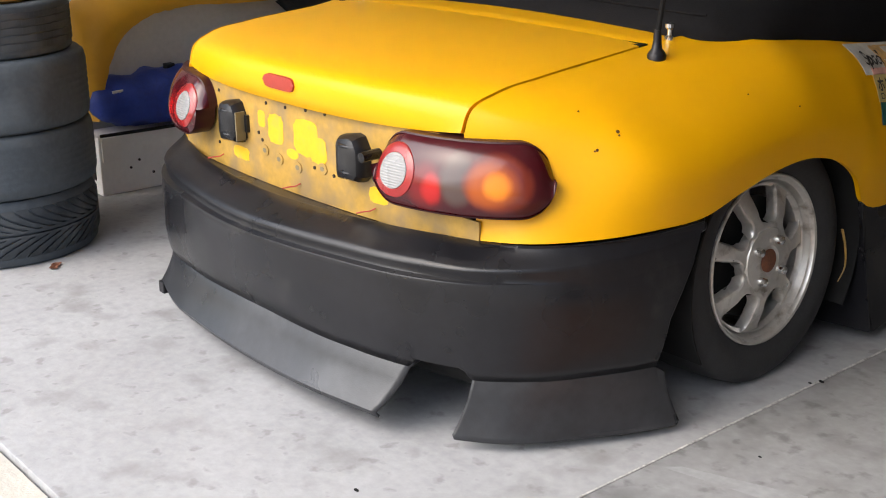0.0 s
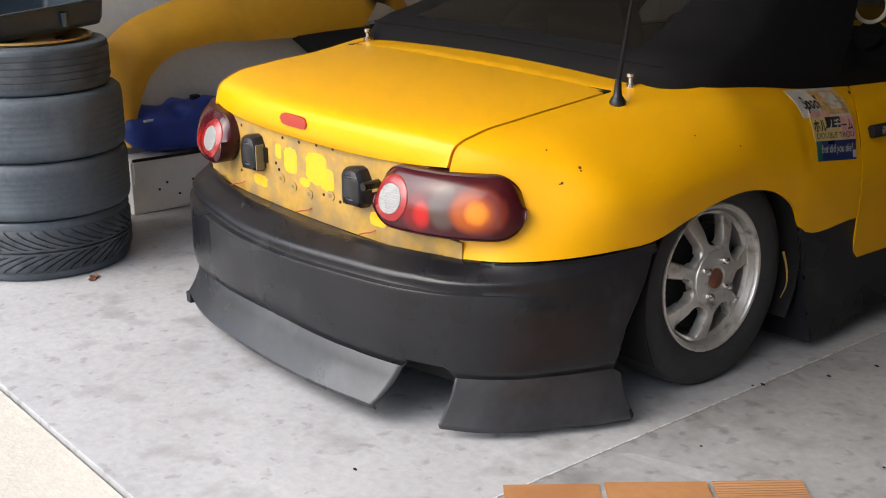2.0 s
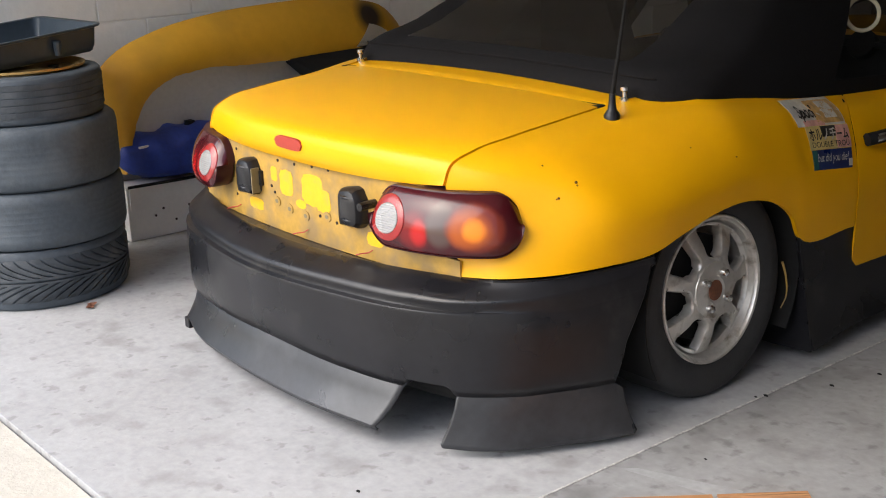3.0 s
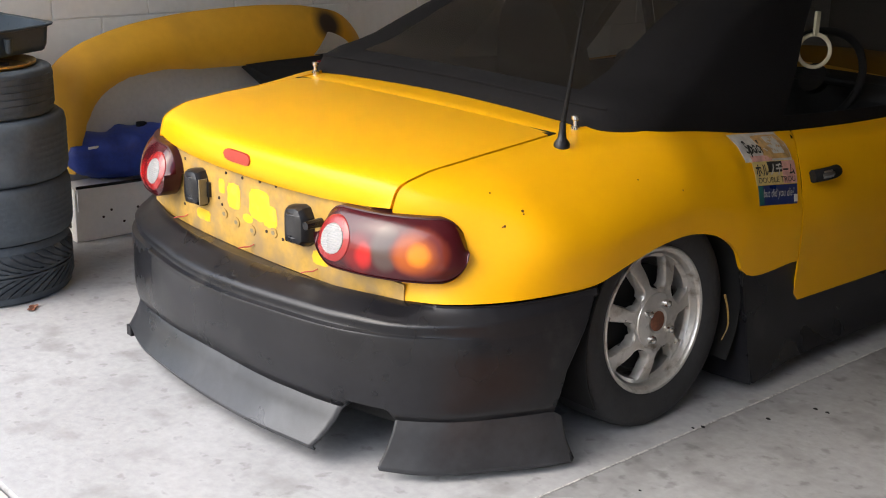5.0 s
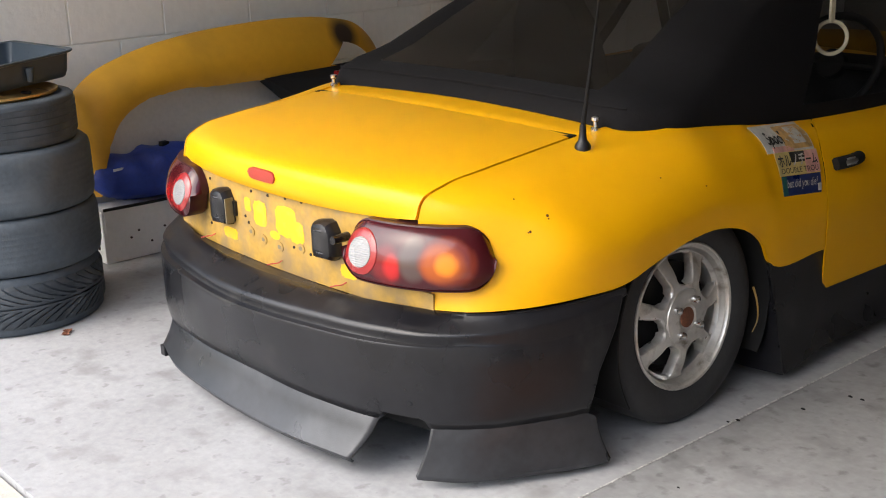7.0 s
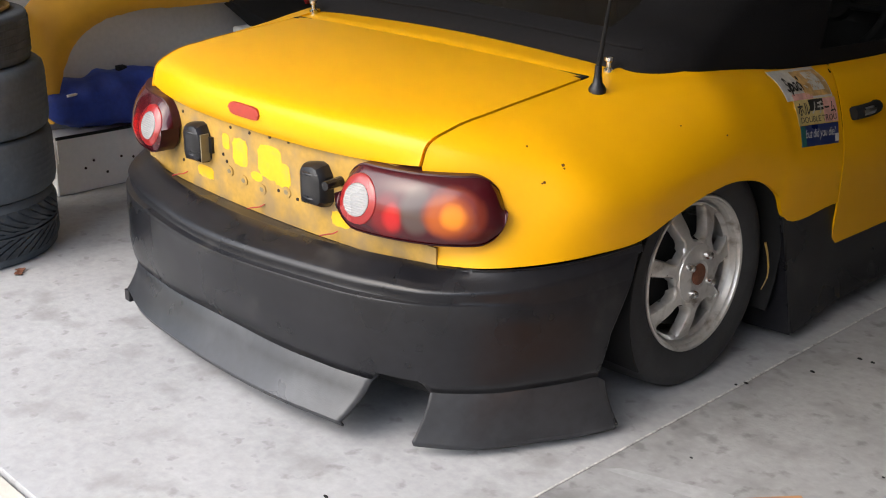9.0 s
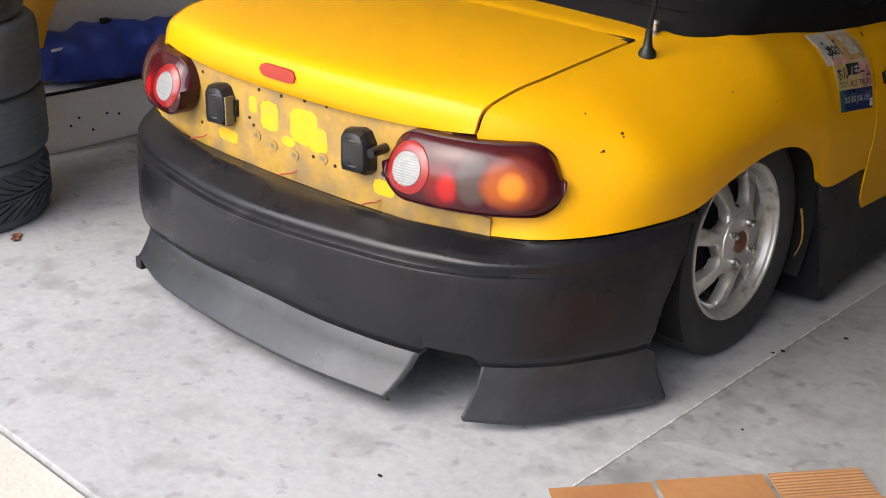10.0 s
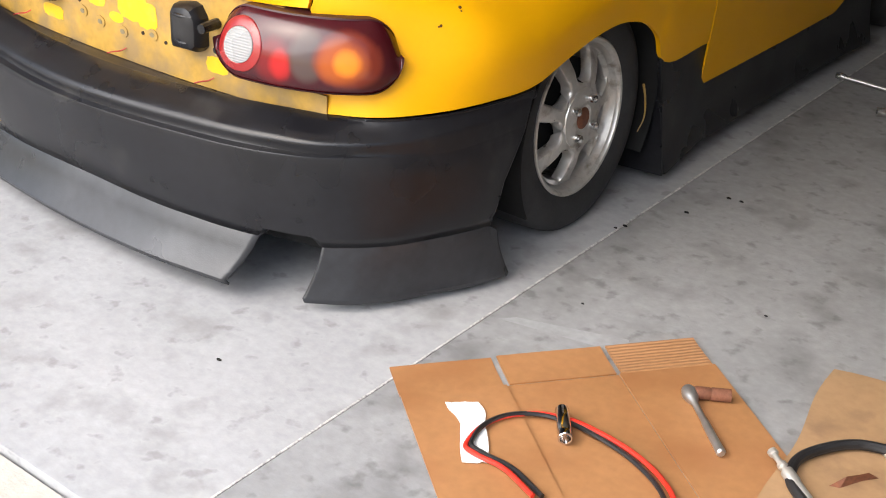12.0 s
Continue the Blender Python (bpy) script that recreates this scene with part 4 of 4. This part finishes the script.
bag = thing("bag", (-1.70, -.1, .206), "crumpled blue nylon bag lying on a white box", "bag")
mesh("sack", *grid(rows, closed=True), BLUE, bag, sharp=80)
mesh("buckle", *box_data(-1.69, -1.66, -.13, -.10, .385, .412), DARK, bag)
mesh("maker_patch", *tube([(-1.602, -.37, .352), (-1.602, -.31, .354), (-1.602, -.25, .354)], .005, 6, 10), WHITE, bag, "small white printed strip")
mesh("base_trim", *tube([(-1.578, -.44, .215), (-1.572, -.2, .213), (-1.574, .1, .214)], .006, 8, 30), DARK, bag)

# grey panel and spare bumper leaning on the wall
rows = []
for i in range(41):
    u = i / 40
    y = -.46 + 1.40 * u
    top = .34 + .30 * math.sin(math.pi * min(1, .10 + u * 1.1)) ** .55
    rows.append([(-1.755 + .05 * math.sin(math.pi * v) + .02 * math.sin(4 * y), y, .10 + (top - .10) * v) for v in np.linspace(0, 1, 10)])
tagged(mesh("undertray", *grid(rows), GREY, thick=0.004), "curved grey plastic undertray leaning against the wall", "undertray")
OUTER = [(-.425, .25), (-.470, .40), (-.485, .52), (-.450, .64), (-.375, .70), (-.24, .752), (.03, .803), (.28, .820), (.5, .822), (.7, .805), (.86, .762), (.96, .65), (.99, .50)]
INNER = [(-.405, .25), (-.390, .33), (-.365, .42), (-.318, .515), (-.25, .570), (-.11, .608), (.14, .605), (.4, .60), (.62, .59), (.74, .580), (.78, .55), (.80, .50), (.82, .46)]
oo, ii = (by_length(spline([(0, y, z) for y, z in c], 120), 70) for c in (OUTER, INNER))
rows = []
for k in range(70):
    ragged = .011 * noise.noise(Vector((k * .62, 3, 0))) * (k < 34) + .004 * noise.noise(Vector((k * .45, 3, 0)))
    o, i = oo[k] - (1.71, 0, 0), ii[k] - (1.65, 0, 0) + np.array((0, ragged, ragged))
    rows.append([o * (1 - v) + i * v + np.array((.055 * math.sin(math.pi * min(1, v * .9 + .02)) ** .7 * min(1, .2 + k / 14), 0, 0)) for v in np.linspace(0, 1, 14)])
OLD = mat("faded_yellow_bumper_paint", (0.62, 0.33, 0.02), 0.5, vary=0.06, scale=3, fine=30, stain=(0.36, 0.20, 0.02), stain_scale=3, stain_at=(0.5, 0.85))
spb = thing("spare_bumper", (-1.72, .25, .2), "faded yellow spare bumper cover leaning on block wall", "bumper")
t = OLD.node_tree
tc, mp, ln, rg, mx = (t.nodes.new(k) for k in ("ShaderNodeTexCoord", "ShaderNodeMapping", "ShaderNodeVectorMath", "ShaderNodeMapRange", "ShaderNodeMix"))
mp.inputs["Location"].default_value = (1.66 * 9, -.755 * 14, -.735 * 14)
mp.inputs["Scale"].default_value = (9, 14, 14)
ln.operation, mx.data_type = "LENGTH", "RGBA"
rg.inputs["From Min"].default_value, rg.inputs["From Max"].default_value = 1.25, .55
mx.inputs["B"].default_value = (0.03, 0.018, 0.012, 1)
t.links.new(tc.outputs["Object"], mp.inputs["Vector"])
t.links.new(mp.outputs[0], ln.inputs[0])
t.links.new(ln.outputs["Value"], rg.inputs["Value"])
t.links.new(rg.outputs[0], mx.inputs["Factor"])
b0 = t.nodes["Principled BSDF"].inputs["Base Color"]
t.links.new(b0.links[0].from_socket, mx.inputs["A"])
t.links.new(mx.outputs["Result"], b0)
v, f = grid(rows)
mesh("cover", v, [q for k, q in enumerate(f) if not (57 <= k // 13 < 66 and 5 <= k % 13 < 11)], OLD, spb, "faded yellow paint with a scorched end", thick=0.005)
# spare lamp unit behind the boot
lamp = thing("lamp_unit", (-1.56, .5, .45), "black lamp housing with red lens on clutter", "lamp")
v = [(-1.62, .33, .605), (-1.62, .80, .625), (-1.54, .82, .56), (-1.54, .45, .52), (-1.66, .33, .59), (-1.66, .80, .60), (-1.60, .82, .48), (-1.60, .45, .46)]
mesh("housing", v, [(0, 1, 2, 3), (4, 7, 6, 5), (0, 3, 7, 4), (1, 5, 6, 2), (0, 4, 5, 1), (3, 2, 6, 7)], DARK, lamp, smooth=False)
mesh("lens", *tube([(-1.56, .64, .585), (-1.55, .70, .59), (-1.55, .76, .585)], .02, 10, 14, .7), RED, lamp)
tagged(block("plastic_crate", -1.66, -1.48, .36, .9, .30, .50, WHITE, bevel=.01), "pale plastic crate behind the car", "crate")
tagged(block("crate", -1.66, -1.48, .45, .9, .0, .30, GREY, bevel=.01), "grey plastic crate on the floor", "crate")

# ---- cardboard, tools and leads on the floor ----
CORRUGATED = mat("corrugated_cardboard", (0.37, 0.185, 0.08), 0.7, vary=0.10, scale=5, fine=50)
t = CORRUGATED.node_tree
wv = t.nodes.new("ShaderNodeTexWave")
wv.inputs["Scale"].default_value, wv.inputs["Distortion"].default_value = 32, 1.5
tc = t.nodes.new("ShaderNodeTexCoord")
mp = t.nodes.new("ShaderNodeMapping")
mp.inputs["Rotation"].default_value = (0, 0, radians(38))
t.links.new(tc.outputs["Object"], mp.inputs["Vector"])
t.links.new(mp.outputs[0], wv.inputs["Vector"])
bp = t.nodes.new("ShaderNodeBump")
bp.inputs["Strength"].default_value, bp.inputs["Distance"].default_value = 0.5, 0.004
t.links.new(wv.outputs["Fac"], bp.inputs["Height"])
t.links.new(bp.outputs[0], t.nodes["Principled BSDF"].inputs["Normal"])
CARD2 = mat("pale_cardboard", (0.36, 0.22, 0.11), 0.8, vary=0.12, scale=6, fine=50, stain=(0.25, 0.15, 0.08), stain_scale=9, stain_at=(0.55, 0.7))
A0, DD, PP = Vector((.85, -.772, 0)), Vector((.624, .781, 0)), Vector((.781, -.624, 0))


def sheet(d0, d1, p0, p1, z, material, parent, name="panel", curl=.0):
    """One flap of the flattened box, in the box's own directions."""
    rows = []
    for d in np.linspace(d0, d1, 13):
        row = []
        for p in np.linspace(p0, p1, 17):
            q = A0 + DD * d + PP * p
            edge = max(0, 1 - (p - p0) / .05)
            q.z = z + .0008 * noise.noise(Vector((q.x * 7, q.y * 7, 2))) + curl * edge ** 2
            row.append(q)
        rows.append(row)
    return mesh(name, *grid(rows), material, parent, thick=-0.0035, smooth=False)


card = thing("cardboard_sheet", A0 + DD * .3 + PP * .3, "flattened brown cardboard box lying on the concrete", "cardboard")
for d0, d1, m0 in ((0, .205, CARD), (.216, .435, CARD), (.446, .64, CORRUGATED)):
    sheet(d0, d1, 0, .095, .002, m0, card, "flap", .003)
for d0, d1, m0 in ((.001, .2095, CARD), (.2105, .4395, CARD), (.4405, .645, CARD)):
    sheet(d0, d1, .096, .50, .002, m0, card, "panel")
for d0, d1 in ((.002, .205), (.216, .435), (.446, .645)):
    sheet(d0, d1, .501, .75, .002, CARD, card, "flap")
DIRT = mat("oil_smudge", (0.16, 0.09, 0.05), 0.7, vary=0.4)
card2 = thing("cardboard_sheet", (1.8, -.4, 0), "pale stained cardboard piece overlapping a brown sheet", "cardboard")
c4 = [np.array(p) for p in ((1.52, -.19, .0085), (2.05, -.09, .008), (2.10, -.75, .008), (1.585, -.72, .0095))]
rows = [[(c4[0] * (1 - u) + c4[1] * u) * (1 - v) + (c4[3] * (1 - u) + c4[2] * u) * v + (.006 * math.sin(9 * v + 3) * (u < .01), .006 * math.sin(11 * u) * (v < .01), .002 * math.sin(5 * u + 3 * v)) for v in np.linspace(0, 1, 20)] for u in np.linspace(0, 1, 20)]
mesh("panel", *grid(rows), CARD2, card2, thick=-0.0035, smooth=False)
# tissue
rows = []
mid = spline([(1.028, -.776, .006), (1.066, -.800, .006), (1.098, -.835, .006), (1.153, -.906, .006)], 19)
for i, c in enumerate(mid):
    u = i / 18
    side = Vector((.74, .67, 0)) * (.031 - .010 * u + .003 * math.sin(9 * u))
    rows.append([Vector(c) + side * v + Vector((0, 0, .002 + .003 * noise.noise(Vector((u * 6, v * 2.5, 4))) + .002 * abs(v) * (u > .5) + .003 * max(0, 1 - abs(u - .55) / .12))) for v in np.linspace(-1, 1, 11)])
tagged(mesh("tissue", *grid(rows), mat("white_tissue", (0.8, 0.8, 0.79), 0.9, vary=0.03), thick=-0.0008), "crumpled white paper towel lying on cardboard", "tissue")
# twin lead
LEAD = [(1.50, -.82), (1.44, -.755), (1.36, -.715), (1.28, -.700), (1.21, -.700), (1.158, -.720), (1.120, -.762), (1.106, -.812), (1.110, -.852), (1.122, -.882), (1.150, -.886), (1.20, -.885), (1.29, -.915)]
lead = thing("twin_cable", (1.28, -.70, .005), "red and black twin power lead lying in a loop", "cable")
mesh("red_core", *tube([(x + .006 * math.cos(.25 * k), y + .006 * math.cos(.25 * k), .0140 + .003 * max(0, math.sin(.6 * k))) for k, (x, y) in enumerate(LEAD)], .0048, 8, 90), mat("red_cable_sheath", (0.62, 0.03, 0.015), 0.4, vary=0.05), lead, "glossy red insulation")
mesh("black_core", *tube([(x - .005 * math.cos(.25 * k), y - .006 * math.cos(.25 * k), .0140 + .003 * max(0, -math.sin(.6 * k))) for k, (x, y) in enumerate(LEAD)], .0048, 8, 90), mat("black_cable_sheath", (0.015, 0.015, 0.016), 0.4, vary=0.1), lead, "black insulation")


def lying(a, b, z):
    """A pose at a whose z axis runs towards b, over the floor at height z."""
    d = Vector((b[0] - a[0], b[1] - a[1], 0))
    return Matrix.LocRotScale((a[0], a[1], z), d.to_track_quat("Z", "Y"), None), d.length


TOOL = mat("worn_tool_steel", (0.48, 0.47, 0.45), 0.3, metal=0.85, vary=0.15)
m, n = lying((1.19, -.685), (1.243, -.757), .0205)
sock = thing("socket", (1.215, -.72, .007), "long chrome deep socket lying on cardboard", "socket")
mesh("barrel", *lathe([(.0001, 0), (.012, 0), (.0135, .003), (.0135, n - .02), (.0128, n - .018), (.0135, n - .015), (.0135, n - .001), (.0125, n), (.010, n), (.010, n - .03), (.0001, n - .03)], 24, m), CHROME, sock)
rat = thing("ratchet", (1.34, -.47, .006), "worn steel ratchet handle with rusty socket", "ratchet")
m, n = lying((1.345, -.475), (1.475, -.605), .018)
mesh("handle", *lathe([(.0001, -.02), (.012, -.016), (.016, 0), (.012, .018), (.0065, .03), (.006, .08), (.0075, .095), (.0085, n - .02), (.009, n - .004), (.006, n), (.0001, n)], 18, m), TOOL, rat)
m, n = lying((1.348, -.468), (1.408, -.430), .0195)
mesh("rusty_socket", *lathe([(.0001, 0), (.011, 0), (.013, .004), (.013, .03), (.0115, .033), (.013, .036), (.013, n), (.009, n), (.009, n - .02), (.0001, n - .02)], 20, m), RUST, rat, "rust-red deep socket")
BRASS = mat("dull_steel", (0.55, 0.53, 0.48), 0.4, metal=0.7, vary=0.2)
cab = thing("brake_cable", (1.6, -.5, .012), "black cable with pale threaded end fitting on cardboard", "cable")
mesh("sheath", *tube([(1.66, -.66, .03), (1.60, -.60, .028), (1.588, -.545, .026), (1.61, -.48, .026), (1.66, -.42, .026), (1.74, -.40, .026), (1.86, -.42, .026)], .010, 10, 60), mat("black_hose", (0.014, 0.014, 0.015), 0.5), cab)
m, n = lying((1.545, -.553), (1.66, -.650), .030)
mesh("end_fitting", *lathe([(.0001, 0), (.009, 0), (.009, .008), (.0055, .010), (.0055, .035), (.009, .037), (.009, .045), (.006, .047), (.006, .055), (.0115, .058), (.012, .085), (.010, .09), (.010, n), (.0001, n)], 18, m), BRASS, cab, "pale metal threaded fitting")
v = [(1.655, -.555, .013), (1.672, -.548, .013), (1.705, -.482, .013), (1.712, -.478, .013), (1.700, -.50, .030), (1.675, -.535, .032)]
tagged(mesh("lever", v, [(0, 1, 2), (2, 3, 4), (0, 5, 1), (1, 5, 2), (2, 5, 4), (3, 0, 2), (0, 3, 4), (0, 4, 5)], RUST, smooth=False, thick=-.003), "small rusty metal lever on cardboard", "lever")
m, n = lying((1.70, -.355), (1.78, -.34), .021)
tagged(mesh("spark_plug", *lathe([(.0001, 0), (.007, .004), (.009, .02), (.006, .05), (.0001, .07)], 14, m), RUST), "brown corroded bolt lying on cardboard", "bolt")
m, n = lying((1.685, -.40), (1.80, -.445), .021)
pl = thing("pliers", (1.72, -.42, .012), "small pliers with a yellow grip on cardboard", "pliers")
mesh("jaws", *lathe([(.0001, 0), (.006, .01), (.010, .03), (.008, .045), (.0001, .05)], 12, m), BRASS, pl)
mesh("grip", *lathe([(.006, .042), (.008, .05), (.007, .11), (.0001, .12)], 12, m), YELLOW, pl)
m, n = lying((.85, 1.525), (1.15, 1.50), .012)
bar = thing("breaker_bar", (.9, 1.52, 0), "long chrome wrench bar lying on the floor", "wrench")
mesh("shaft", *lathe([(.0001, 0), (.010, .002), (.012, .015), (.010, .03), (.0065, .035), (.0065, n), (.0001, n)], 14, m), TOOL, bar)
m, n = lying((1.075, 1.28), (1.17, 1.34), .015)
tagged(mesh("socket", *lathe([(.007, .0), (.014, 0), (.0145, .004), (.0145, n), (.0001, n), (.0001, .03), (.007, .03)], 20, m), CHROME), "short chrome socket lying on the floor", "socket")
# fallen clips and grit
for x, y, r in ((.88, .09, .005), (.868, .065, .0035), (.957, .264, .005), (1.0, .417, .005), (1.033, .421, .0045), (1.323, -.073, .003), (.585, -.97, .0045), (1.0, -.30, .003)):
    tagged(mesh("grit", *lathe([(.0001, 0), (r, .0), (r * .9, r * .4), (r * .4, r * .7), (.0001, r * .7)], 7, Matrix.Translation((x, y, .0005)) @ Matrix.Diagonal((1.5, .8, 1, 1))), DARK), "small dark crumb of dirt on the floor", "dirt", "crumbs on the floor")
# pale dust fan beside the joint
DUST = mat("pale_dust", (0.31, 0.312, 0.316), 0.9, vary=0.15, scale=9, fine=60)
rows = [[Vector((.90, -.475, .0012)).lerp(Vector((1.17, -.415, .0012)), u).lerp(Vector((.925, -.445, .0012)).lerp(Vector((1.15, -.36, .0012)), u), v) for v in (0, .5, 1)] for u in np.linspace(0, 1, 8)]
tagged(mesh("dust_patch", *grid(rows), DUST, smooth=False), "pale scuffed streak of dust on the concrete", "stain", kind="structure")
# dead leaf by the stack
rows = [[(-1.03 + .05 * u + .006 * noise.noise(Vector((u * 9, v * 9, 1))), -.87 + v * .014 * math.sin(math.pi * (u * .9 + .05)) + .012 * math.sin(6 * u), .002 + .004 * abs(v) + .003 * math.sin(5 * u) ** 2) for v in np.linspace(-1, 1, 7)] for u in np.linspace(0, 1, 14)]
tagged(mesh("dry_leaf", *grid(rows), RUST, thick=-.001), "crumpled brown dry leaf on the floor", "leaf")

# ---- wall blocks ----
bv, bf = box_data(-.008, .0, .003, .394, .0025, BH - .0025)
blk = bpy.data.meshes.new("wall_block")
bm = bmesh.new()
vs = [bm.verts.new(p) for p in bv]
for q in bf:
    bm.faces.new([vs[i] for i in q])
bmesh.ops.bevel(bm, geom=list(bm.edges), offset=.002, segments=1, affect="EDGES")
bmesh.ops.recalc_face_normals(bm, faces=bm.faces)
bm.to_mesh(blk)
bm.free()
blk.materials.append(BLOCKWORK)
wall = bpy.data.objects["wall_west"]
for row in range(12):
    for k in range(-2, 15):
        y = -.75 + .397 * k + (0 if row % 2 == 0 else .1985) - .004
        if y < SLAB + .1 or y > 4.6:
            continue
        ob = new("wall_block", blk)
        ob.location = (WALL, y, row * .2 - .005 if row else .0)
        ob.parent = wall
        ob.matrix_parent_inverse = wall.matrix_world.inverted()
